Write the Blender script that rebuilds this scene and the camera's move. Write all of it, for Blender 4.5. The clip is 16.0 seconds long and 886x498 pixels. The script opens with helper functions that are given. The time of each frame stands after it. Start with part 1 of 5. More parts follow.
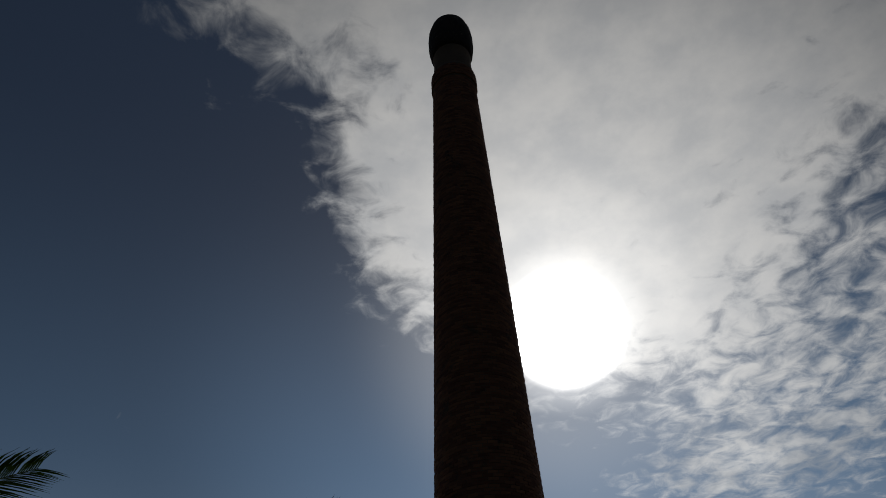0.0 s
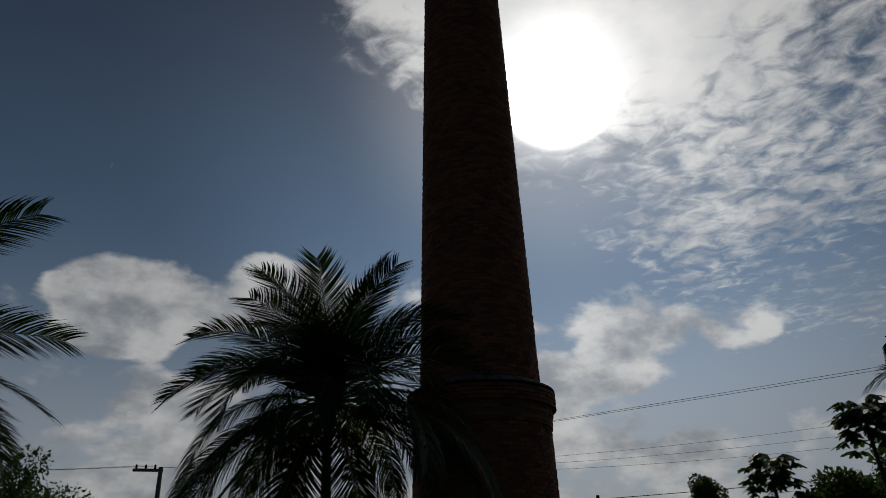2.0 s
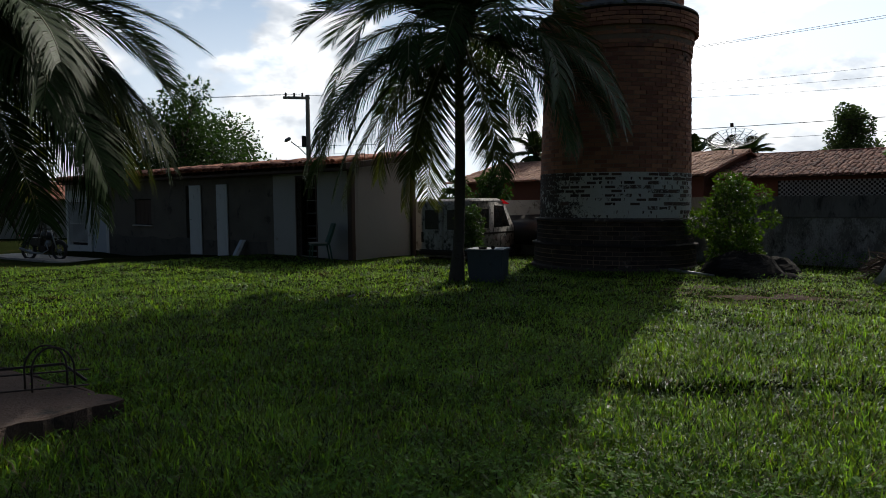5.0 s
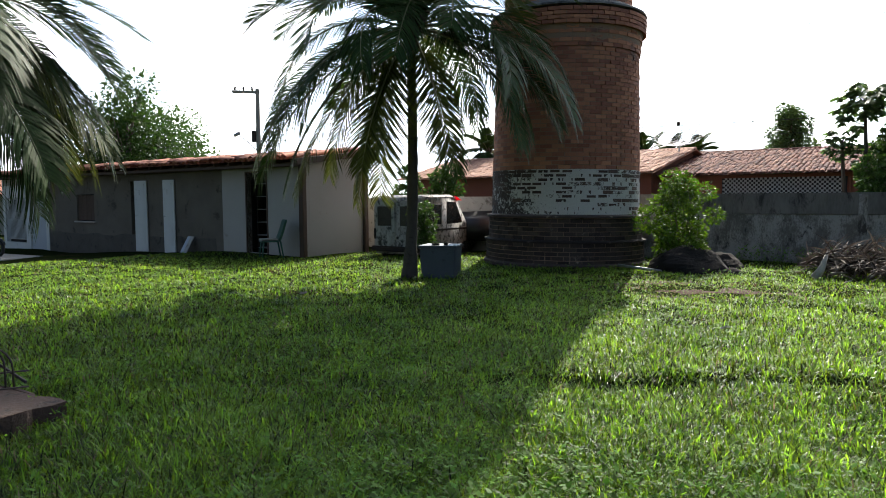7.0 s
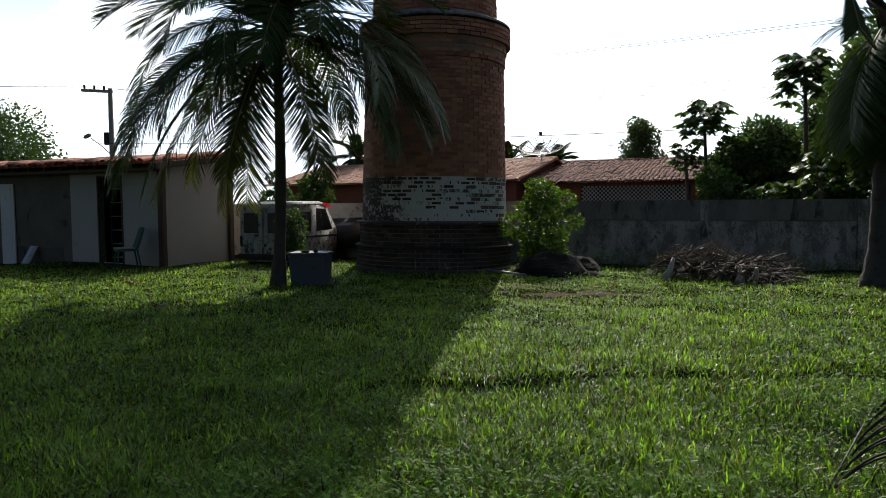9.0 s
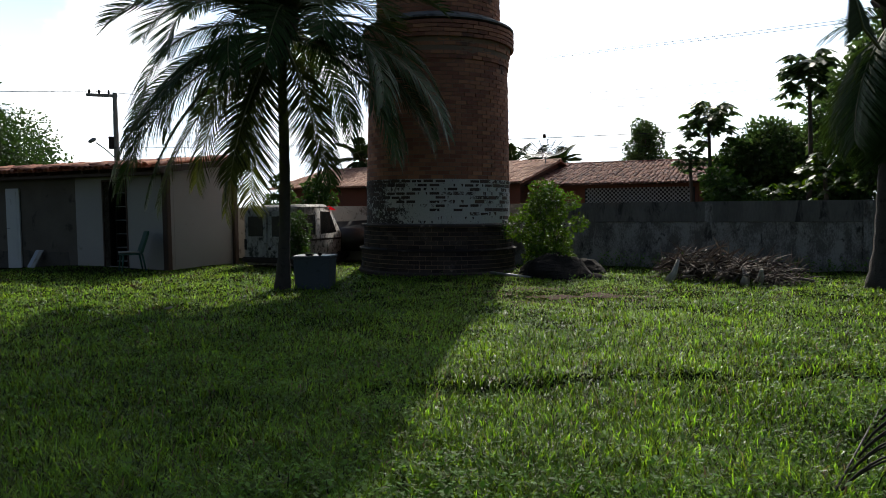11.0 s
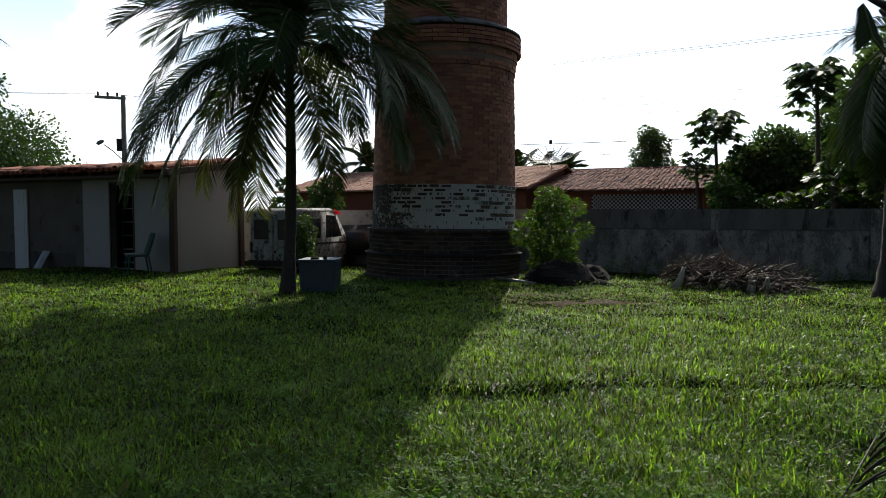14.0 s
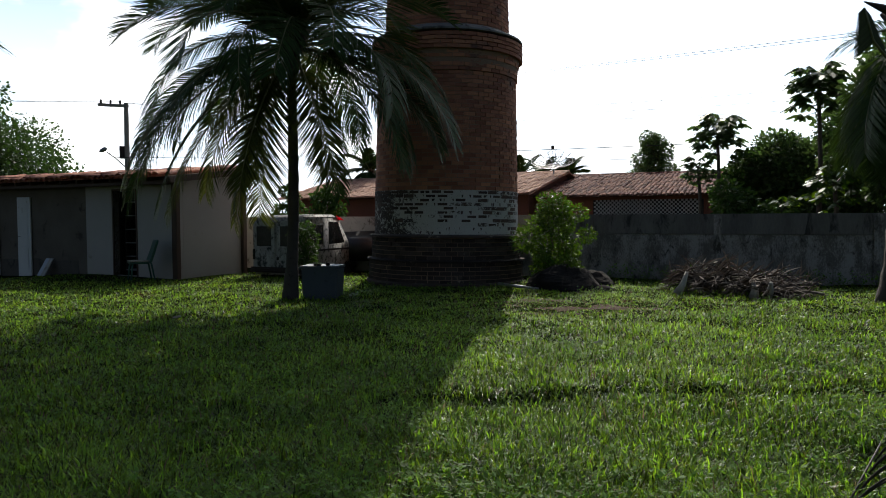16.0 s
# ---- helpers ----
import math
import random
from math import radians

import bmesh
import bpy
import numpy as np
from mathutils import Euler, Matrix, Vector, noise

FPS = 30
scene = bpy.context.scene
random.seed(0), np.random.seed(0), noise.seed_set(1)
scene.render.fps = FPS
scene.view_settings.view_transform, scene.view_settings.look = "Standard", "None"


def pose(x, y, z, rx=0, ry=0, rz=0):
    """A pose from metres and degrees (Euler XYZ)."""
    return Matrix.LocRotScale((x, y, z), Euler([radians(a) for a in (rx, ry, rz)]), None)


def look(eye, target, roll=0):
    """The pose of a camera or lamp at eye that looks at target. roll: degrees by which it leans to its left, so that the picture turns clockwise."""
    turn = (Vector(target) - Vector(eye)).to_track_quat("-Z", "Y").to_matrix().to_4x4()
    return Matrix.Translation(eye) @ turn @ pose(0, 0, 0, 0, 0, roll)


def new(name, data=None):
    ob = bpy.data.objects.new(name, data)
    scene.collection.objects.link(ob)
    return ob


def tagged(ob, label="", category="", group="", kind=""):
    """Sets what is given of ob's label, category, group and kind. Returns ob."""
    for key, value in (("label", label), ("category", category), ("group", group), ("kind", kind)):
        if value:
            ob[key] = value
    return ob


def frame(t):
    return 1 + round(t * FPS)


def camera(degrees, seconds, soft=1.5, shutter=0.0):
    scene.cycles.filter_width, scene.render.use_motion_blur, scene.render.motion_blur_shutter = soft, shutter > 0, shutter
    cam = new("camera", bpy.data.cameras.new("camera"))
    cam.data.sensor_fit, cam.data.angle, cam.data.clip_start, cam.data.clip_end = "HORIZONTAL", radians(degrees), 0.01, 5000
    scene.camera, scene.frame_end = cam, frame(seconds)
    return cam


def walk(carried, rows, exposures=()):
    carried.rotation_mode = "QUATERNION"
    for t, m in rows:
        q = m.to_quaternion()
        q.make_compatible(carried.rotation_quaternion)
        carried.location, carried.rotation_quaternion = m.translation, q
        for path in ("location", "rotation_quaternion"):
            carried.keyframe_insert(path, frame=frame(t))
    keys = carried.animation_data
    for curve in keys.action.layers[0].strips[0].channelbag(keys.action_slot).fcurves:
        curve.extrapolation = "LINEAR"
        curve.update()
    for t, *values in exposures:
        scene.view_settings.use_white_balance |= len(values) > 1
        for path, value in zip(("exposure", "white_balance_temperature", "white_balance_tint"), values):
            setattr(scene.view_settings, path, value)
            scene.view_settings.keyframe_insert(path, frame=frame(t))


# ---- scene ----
cam = camera(63.9, 16.0, soft=0.9)
EYE = (0.0, 0.0, 1.4)
PATH = [
    (0.0, 0.79, 44.76, 2.56), (0.5, 1.41, 45.99, 2.68), (1.0, 1.33, 42.32, 2.80), (1.5, -0.21, 33.84, 2.19),
    (2.0, -0.61, 25.34, 2.04), (2.5, -0.75, 16.44, 1.62), (3.0, -2.41, 7.32, 1.18), (3.5, -2.29, 0.59, 0.72),
    (4.0, -1.55, -2.24, 0.78), (4.5, 2.06, -3.29, 0.58), (4.7, 5.4, -3.5, 0.55), (5.7, 13.0, -4.0, 0.5), (6.8, 9.1, -4.1, 0.45),
    (7.0, 5.69, -4.05, 0.40), (7.5, -1.61, -3.90, 0.23), (8.0, -4.10, -3.20, 0.25), (8.5, -4.31, -3.37, 0.44),
    (9.0, -4.71, -3.58, 0.32), (11.5, -4.31, -3.34, 0.53), (12.0, -4.23, -3.34, 0.39), (12.5, -4.08, -3.11, 0.10),
    (13.0, -3.71, -3.15, 0.03), (13.5, -4.14, -3.10, -0.13), (14.0, -3.94, -2.97, -0.01), (14.5, -3.90, -2.88, 0.09),
    (15.0, -3.92, -2.88, -0.03), (15.5, -3.88, -2.70, 0.13), (16.0, -3.75, -2.49, 0.23)]
EXPOSURES = [(0.0, -2.9), (1.5, -2.9), (2.5, -2.85), (3.0, -2.75), (3.5, -2.15), (4.0, -1.65), (4.7, -1.3), (6.8, 0.92), (7.5, 0.62),
             (8.0, 0.18), (8.5, -0.19), (9.2, -0.24), (11.3, -0.29), (16.0, -0.32)]
walk(cam, [(t, pose(*EYE, 90 + p, r, y)) for t, y, p, r in PATH], EXPOSURES)

# ---- sky and sun ----
SUN_AZ, SUN_EL = 11.7, 37.5
SUN_DIR = Vector((math.sin(radians(SUN_AZ)) * math.cos(radians(SUN_EL)), math.cos(radians(SUN_AZ)) * math.cos(radians(SUN_EL)), math.sin(radians(SUN_EL))))
sun = new("sun", bpy.data.lights.new("sun", "SUN"))
sun.data.energy, sun.data.angle, sun.data.color = 5.0, radians(0.5), (1.0, 0.93, 0.82)
sun.matrix_world = look(SUN_DIR * 50, (0, 0, 0))


class Nodes:
    """A short way to write node trees."""

    def __init__(self, tree):
        self.tree = tree
        tree.nodes.clear()

    def add(self, kind, inputs=(), **settings):
        n = self.tree.nodes.new(kind)
        for k, v in settings.items():
            setattr(n, k, v)
        for k, v in dict(inputs).items():
            self.put(n.inputs[k], v)
        return n

    def put(self, socket, v):
        if isinstance(v, bpy.types.NodeSocket):
            self.tree.links.new(v, socket)
        else:
            socket.default_value = v

    def math(self, op, a, b=0.0, c=0.0, clamp=False):
        return self.add("ShaderNodeMath", {0: a, 1: b, 2: c}, operation=op, use_clamp=clamp).outputs[0]

    def ease(self, v, a, b):
        return self.add("ShaderNodeMapRange", {0: v, 1: a, 2: b, 3: 0.0, 4: 1.0}, interpolation_type="SMOOTHSTEP").outputs[0]

    def mix(self, f, a, b, blend="MIX"):
        n = self.add("ShaderNodeMix", data_type="RGBA", blend_type=blend)
        for s, v in ((n.inputs[0], f), (n.inputs[6], a), (n.inputs[7], b)):
            self.put(s, v)
        return n.outputs[2]

    def noise(self, vec, scale, detail=4.0, rough=0.55, distort=0.0, lac=2.0):
        n = self.add("ShaderNodeTexNoise", {"Scale": scale, "Detail": detail, "Roughness": rough, "Distortion": distort, "Lacunarity": lac})
        self.put(n.inputs["Vector"], vec)
        return n.outputs["Fac"]


def az_el(az, el):
    a, e = radians(az), radians(el)
    return (math.sin(a) * math.cos(e), math.cos(a) * math.cos(e), math.sin(e))


world = bpy.data.worlds.new("World")
scene.world = world
world.use_nodes = True
W = Nodes(world.node_tree)
gen = W.add("ShaderNodeTexCoord").outputs["Generated"]
sky = W.add("ShaderNodeTexSky", sky_type="NISHITA", sun_disc=False, sun_elevation=radians(SUN_EL), sun_rotation=radians(SUN_AZ), air_density=1.0,
            dust_density=0.5, ozone_density=1.6).outputs[0]
sep = W.add("ShaderNodeSeparateXYZ", {0: gen}).outputs
up = W.math("MAXIMUM", sep[2], 0.02)


def near(direction, inner, outer):
    """1 close to a direction of the sky, 0 past the outer angle in degrees."""
    d = W.add("ShaderNodeVectorMath", {0: gen, 1: direction}, operation="DOT_PRODUCT").outputs["Value"]
    return W.ease(d, math.cos(radians(outer)), math.cos(radians(inner)))


# high broken sheet of cloud round the sun, seen on a plane overhead
plane = W.add("ShaderNodeCombineXYZ", {0: W.math("DIVIDE", sep[0], up), 1: W.math("DIVIDE", sep[1], up), 2: 0.0}).outputs[0]
sheet_noise = W.noise(plane, 1.6, 3.0, 0.5, 0.3)
sheet_fine = W.noise(plane, 13.0, 6.0, 0.58, 0.5)
sheet_where = W.math("MAXIMUM", W.math("MAXIMUM", near(az_el(22, 52), 10, 27), W.math("MULTIPLY", near(az_el(60, 58), 8, 30), 0.9)),
                     W.math("MAXIMUM", W.math("MULTIPLY", near(az_el(5, 75), 8, 28), 0.9), W.math("MULTIPLY", near(az_el(33, 33), 6, 24), 0.52)))
sheet = W.math("ADD", W.math("MULTIPLY", sheet_where, 0.95), W.math("ADD", W.math("MULTIPLY", sheet_noise, 0.75), W.math("MULTIPLY", sheet_fine, 1.15)))
sheet_mask = W.ease(sheet, 1.20, 1.72)
# heaped clouds low over the horizon
stretched = W.add("ShaderNodeVectorMath", {0: gen, 1: (1.0, 1.0, 1.7)}, operation="MULTIPLY").outputs[0]
heap_noise = W.noise(stretched, 4.6, 7.0, 0.52, 0.15)
heading = W.math("MULTIPLY", W.math("ARCTAN2", sep[0], sep[1]), 57.2958)
height = W.math("MULTIPLY", W.math("ARCSINE", sep[2]), 57.2958)


def bank(az, el, wide, tall):
    """1 at the middle of an oval stretch of sky, 0 outside it; all in degrees."""
    u = W.math("DIVIDE", W.math("SUBTRACT", heading, az), wide)
    v = W.math("DIVIDE", W.math("SUBTRACT", height, el), tall)
    return W.ease(W.math("ADD", W.math("MULTIPLY", u, u), W.math("MULTIPLY", v, v)), 1.25, 0.25)


heap_where = W.math("MULTIPLY", W.ease(sep[2], 0.20, 0.07), 0.26)
for oval, much in (((-16, 21.5, 11, 4.2), 0.34), ((-24, 20, 7, 5), 0.28), ((-24, 11, 24, 5.2), 0.33), ((-48, 17, 18, 9), 0.24),
                   ((11.5, 11.5, 7, 5), 0.27), ((18, 15, 7, 3.4), 0.27), ((24, 17.5, 5, 3), 0.26), ((27, 8, 14, 4), 0.2), ((60, 14, 20, 8), 0.22)):
    heap_where = W.math("MAXIMUM", heap_where, W.math("MULTIPLY", bank(*oval), much))
heap_mask = W.ease(W.math("ADD", W.math("MULTIPLY_ADD", heap_noise, 1.5, -0.25), heap_where), 0.68, 0.79)
heap_mask = W.math("MULTIPLY", heap_mask, W.ease(sep[2], 0.56, 0.42))
shade = W.noise(stretched, 11.0, 5.0, 0.6)
cloud = W.mix(W.ease(shade, 0.3, 0.7), (0.36, 0.39, 0.43, 1), (0.90, 0.90, 0.89, 1))
forward = W.math("ADD", 0.08, W.math("MULTIPLY", near(az_el(SUN_AZ - 8, 20), 22, 72), 0.92))
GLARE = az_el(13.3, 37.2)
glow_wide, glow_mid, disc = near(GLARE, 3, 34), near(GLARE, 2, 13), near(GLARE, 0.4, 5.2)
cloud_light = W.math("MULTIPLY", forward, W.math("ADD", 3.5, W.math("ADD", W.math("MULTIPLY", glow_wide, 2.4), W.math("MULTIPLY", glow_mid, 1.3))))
sheet_tone = W.mix(W.ease(shade, 0.25, 0.75), (0.64, 0.65, 0.66, 1), (0.83, 0.82, 0.80, 1))
cloud = W.mix(W.math("MULTIPLY", sheet_mask, W.ease(sep[2], 0.35, 0.5)), cloud, sheet_tone)
cloud_lit = W.add("ShaderNodeVectorMath", {0: cloud, "Scale": cloud_light}, operation="SCALE").outputs[0]
blue = W.add("ShaderNodeVectorMath", {0: sky, "Scale": 0.09}, operation="SCALE").outputs[0]
cover = W.math("MAXIMUM", W.math("MULTIPLY", sheet_mask, 0.85), W.math("MULTIPLY", heap_mask, 0.9))
haze = W.math("MULTIPLY", W.ease(sep[2], 0.80, 0.0), 0.9)
haze_tone = W.mix(W.ease(sep[2], 0.02, 0.48), (2.1, 2.3, 2.5, 1), (0.50, 0.92, 1.52, 1))
haze_lit = W.add("ShaderNodeVectorMath", {0: haze_tone, "Scale": W.math("MULTIPLY", forward, W.math("ADD", 1.0, W.math("MULTIPLY", glow_wide, 1.5)))}, operation="SCALE").outputs[0]
hazy = W.mix(haze, blue, haze_lit)
above = W.mix(cover, hazy, cloud_lit)
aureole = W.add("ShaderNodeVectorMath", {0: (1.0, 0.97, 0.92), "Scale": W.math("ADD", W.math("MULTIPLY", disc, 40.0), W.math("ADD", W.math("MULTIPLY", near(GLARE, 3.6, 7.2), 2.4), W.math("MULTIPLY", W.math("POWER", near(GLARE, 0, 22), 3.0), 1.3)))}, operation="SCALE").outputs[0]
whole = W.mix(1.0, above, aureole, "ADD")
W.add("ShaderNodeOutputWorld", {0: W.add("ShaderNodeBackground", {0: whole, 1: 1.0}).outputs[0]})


# ---- materials ----
def rgba(c):
    return (*c, 1.0)


def material(name, colours, scale=4.0, fine=60.0, rough=0.8, bump=0.3, metal=0.0, stains=0.5, spread=0.25, glow_through=0.0, vary=0.0, streak=1.0, spec=0.5):
    """Worn surface: two colours mixed by broad stains and fine grain, a third in blotches; glow_through lets light pass (leaves)."""
    m = bpy.data.materials.new(name)
    m.use_nodes = True
    n = Nodes(m.node_tree)
    co = n.add("ShaderNodeTexCoord").outputs["Object"]
    if streak != 1.0:
        co = n.add("ShaderNodeMapping", {"Vector": co, "Scale": (1, 1, streak)}).outputs[0]
    broad, grain = n.noise(co, scale, 6, 0.6, 0.3), n.noise(co, fine, 3, 0.6)
    a, b, c = [rgba(k) for k in (list(colours) + [colours[-1]])[:3]]
    f = n.math("ADD", n.math("MULTIPLY", broad, 1 - 0.35), n.math("MULTIPLY", grain, 0.35))
    col = n.mix(n.ease(f, 0.5 - spread, 0.5 + spread), a, b)
    if len(colours) > 2:
        blot = n.noise(n.add("ShaderNodeVectorMath", {0: co, 1: (7.3, 2.1, 4.7)}).outputs[0], scale * 1.7, 8, 0.68, 0.4)
        col = n.mix(n.ease(blot, 0.62 - 0.2 * stains, 0.72 - 0.12 * stains), col, c)
    if vary:
        info = n.add("ShaderNodeObjectInfo").outputs["Random"]
        isl = n.add("ShaderNodeNewGeometry").outputs["Random Per Island"]
        r = n.math("FRACT", n.math("ADD", info, isl))
        hsv = n.add("ShaderNodeHueSaturation", {"Color": col, "Value": n.math("ADD", 1 - vary, n.math("MULTIPLY", r, 2 * vary)),
                                                "Hue": n.math("ADD", 0.5 - 0.02 * vary, n.math("MULTIPLY", r, 0.04 * vary))})
        col = hsv.outputs[0]
    p = n.add("ShaderNodeBsdfPrincipled", {"Base Color": col, "Metallic": metal, "Specular IOR Level": spec,
                                           "Roughness": n.math("ADD", rough - 0.08, n.math("MULTIPLY", grain, 0.16), clamp=True)})
    if bump:
        h = n.math("ADD", grain, n.math("MULTIPLY", broad, 1.5))
        n.put(p.inputs["Normal"], n.add("ShaderNodeBump", {"Strength": bump, "Distance": 0.02, "Height": h}).outputs[0])
    out = p.outputs[0]
    if glow_through:
        bright = n.add("ShaderNodeHueSaturation", {"Color": col, "Value": 1.75, "Saturation": 1.18, "Hue": 0.484}).outputs[0]
        t = n.add("ShaderNodeBsdfTranslucent", {"Color": bright}).outputs[0]
        out = n.add("ShaderNodeMixShader", {0: glow_through, 1: out, 2: t}).outputs[0]
    n.add("ShaderNodeOutputMaterial", {0: out})
    return m


PALE_WALL = material("stained_whitewash", [(0.50, 0.48, 0.44), (0.40, 0.38, 0.35), (0.14, 0.12, 0.10)], 2.2, 40, 0.92, 0.4, stains=0.4)
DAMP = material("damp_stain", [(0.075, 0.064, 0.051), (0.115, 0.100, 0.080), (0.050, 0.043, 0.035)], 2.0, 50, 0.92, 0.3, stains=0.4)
# Kept near-black so that the gaps between the grass blades read dark.
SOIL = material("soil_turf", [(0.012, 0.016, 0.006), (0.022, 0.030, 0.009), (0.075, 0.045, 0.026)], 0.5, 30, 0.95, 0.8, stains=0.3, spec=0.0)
GRASS = material("grass_blade", [(0.062, 0.118, 0.022), (0.128, 0.214, 0.040)], 0.9, 8, 0.38, 0, spread=0.14, glow_through=0.62, vary=0.95, spec=0.30)
WEED = material("weed_leaf", [(0.060, 0.125, 0.026), (0.115, 0.205, 0.045)], 0.6, 9, 0.55, 0, glow_through=0.5, vary=0.6, spec=0.08)
STRAW = material("dry_straw", [(0.20, 0.165, 0.09), (0.13, 0.10, 0.055)], 0.6, 9, 0.7, 0, glow_through=0.3, vary=0.4, spec=0.2)
EARTH = material("bare_earth", [(0.055, 0.036, 0.022), (0.088, 0.058, 0.036), (0.028, 0.022, 0.014)], 3.0, 40, 0.95, 0.9, stains=0.35, spec=0.1)
BRICK = material("old_brick", [(0.45, 0.178, 0.098), (0.32, 0.132, 0.080), (0.17, 0.092, 0.068)], 0.8, 45, 0.9, 0.5, vary=0.32, stains=0.3)
MORTAR = material("mortar", [(0.34, 0.225, 0.155), (0.20, 0.135, 0.10)], 1.5, 60, 0.95, 0.6)


def limewash(name, wash):
    """Old brick under limewash that has flaked off in patches and brick by brick; wash: how much of it is left."""
    m = bpy.data.materials.new(name)
    m.use_nodes = True
    n = Nodes(m.node_tree)
    co = n.add("ShaderNodeNewGeometry").outputs["Position"]
    side = n.ease(n.add("ShaderNodeSeparateXYZ", {0: co}).outputs[0], -0.55, 1.1)
    patch, flake, grain = n.noise(co, 1.5, 4, 0.6), n.noise(co, 14.0, 8, 0.7, 0.6), n.noise(co, 60.0, 3, 0.6)
    r = n.math("FRACT", n.math("ADD", n.add("ShaderNodeObjectInfo").outputs["Random"], n.add("ShaderNodeNewGeometry").outputs["Random Per Island"]))
    f = n.math("ADD", n.math("MULTIPLY", patch, 0.9), n.math("ADD", n.math("MULTIPLY", flake, 1.3), n.math("ADD", n.math("MULTIPLY", r, 0.42), n.math("MULTIPLY_ADD", side, 0.42, -0.26))))
    brick = n.mix(r, (0.135, 0.082, 0.060, 1), (0.060, 0.044, 0.037, 1))
    white = n.mix(grain, (0.48, 0.45, 0.40, 1), (0.70, 0.665, 0.61, 1))
    col = n.mix(n.ease(f, 1.42 - wash, 1.60 - wash), brick, white)
    bump = n.add("ShaderNodeBump", {"Strength": 0.6, "Distance": 0.02, "Height": n.math("ADD", flake, grain)}).outputs[0]
    p = n.add("ShaderNodeBsdfPrincipled", {"Base Color": col, "Roughness": 0.92, "Normal": bump})
    n.add("ShaderNodeOutputMaterial", {0: p.outputs[0]})
    return m


LIME = limewash("flaking_limewash", -0.03)
LIME_JOINT = limewash("limewashed_joints", 0.14)
BARE = material("worn_dark_brick", [(0.059, 0.038, 0.029), (0.091, 0.056, 0.042), (0.035, 0.028, 0.025)], 2.0, 40, 0.92, 0.6, vary=0.3, stains=0.3)
SOOT = material("sooty_brick", [(0.070, 0.045, 0.036), (0.040, 0.030, 0.026), (0.22, 0.175, 0.145)], 2.2, 40, 0.92, 0.6, vary=0.5, stains=0.22)
RENDER_GREY = material("grey_cement_render", [(0.108, 0.090, 0.068), (0.165, 0.141, 0.110), (0.066, 0.053, 0.040)], 1.1, 50, 0.92, 0.3, stains=0.28)
PAINT_WHITE = material("white_wall_paint", [(0.36, 0.335, 0.295), (0.42, 0.395, 0.355), (0.25, 0.22, 0.18)], 0.7, 70, 0.85, 0.12, stains=0.12)
WALL_OLD = material("weathered_wall", [(0.150, 0.140, 0.126), (0.36, 0.345, 0.32), (0.062, 0.056, 0.049)], 3.4, 34, 0.93, 0.6, stains=0.46, spread=0.085, streak=0.5)
WALL_TOP = material("weathered_wall_top", [(0.125, 0.119, 0.110), (0.205, 0.196, 0.182), (0.046, 0.043, 0.040)], 2.2, 30, 0.93, 0.5, stains=0.42, spread=0.16, streak=0.25)
TILE = material("clay_tile", [(0.30, 0.105, 0.068), (0.43, 0.215, 0.150), (0.10, 0.055, 0.045)], 3.0, 40, 0.85, 0.3, vary=0.6, stains=0.35, spec=0.2)
TILE_PALE = material("pale_clay_tile", [(0.40, 0.21, 0.14), (0.48, 0.30, 0.22), (0.20, 0.10, 0.075)], 2.0, 40, 0.85, 0.3, vary=0.25, stains=0.2, spec=0.2)
TILE_DARK = material("dark_clay_tile", [(0.115, 0.038, 0.028), (0.190, 0.080, 0.059), (0.038, 0.020, 0.017)], 2.6, 40, 0.9, 0.3, vary=0.55, stains=0.4, spec=0.2)
TIMBER = material("dark_timber", [(0.060, 0.035, 0.022), (0.10, 0.06, 0.04)], 3, 70, 0.8, 0.4, streak=0.15)
TERRACOTTA_PAINT = material("terracotta_wall_paint", [(0.231, 0.081, 0.049), (0.182, 0.063, 0.038), (0.105, 0.049, 0.035)], 1.1, 40, 0.9, 0.2, stains=0.15)
DOOR_WHITE = material("white_door_paint", [(0.66, 0.66, 0.63), (0.58, 0.58, 0.55), (0.30, 0.27, 0.22)], 2, 60, 0.6, 0.1, stains=0.05)
DOOR_GREY = material("grey_blue_door_paint", [(0.40, 0.43, 0.47), (0.46, 0.49, 0.52)], 2, 60, 0.55, 0.08)
# Near-black colour stands in for the shade inside rooms and block holes.
INTERIOR_SHADE = material("painted_interior_shade", [(0.03, 0.03, 0.03), (0.045, 0.043, 0.04)], 2, 30, 0.95, 0.1)
TRUNK = material("palm_trunk", [(0.051, 0.043, 0.036), (0.084, 0.072, 0.060), (0.024, 0.020, 0.018)], 5, 60, 0.95, 0.9, stains=0.35)
BARK = material("bark", [(0.07, 0.055, 0.042), (0.12, 0.10, 0.08)], 5, 50, 0.95, 0.8)
FROND = material("palm_leaf", [(0.026, 0.053, 0.013), (0.045, 0.079, 0.022)], 1.2, 20, 0.6, 0, glow_through=0.16, vary=0.3, spec=0.15)
FROND_OLD = material("yellowing_palm_leaf", [(0.080, 0.088, 0.024), (0.050, 0.072, 0.020)], 1.2, 20, 0.6, 0, glow_through=0.22, vary=0.3, spec=0.15)
FROND_DRY = material("dry_palm_leaf", [(0.165, 0.135, 0.112), (0.055, 0.043, 0.035)], 2, 30, 0.85, 0, glow_through=0.05, vary=0.6, spec=0.2)
BLEACHED = material("bleached_palm_stalk", [(0.50, 0.46, 0.40), (0.36, 0.32, 0.27), (0.20, 0.16, 0.12)], 6, 50, 0.85, 0.4, stains=0.2)
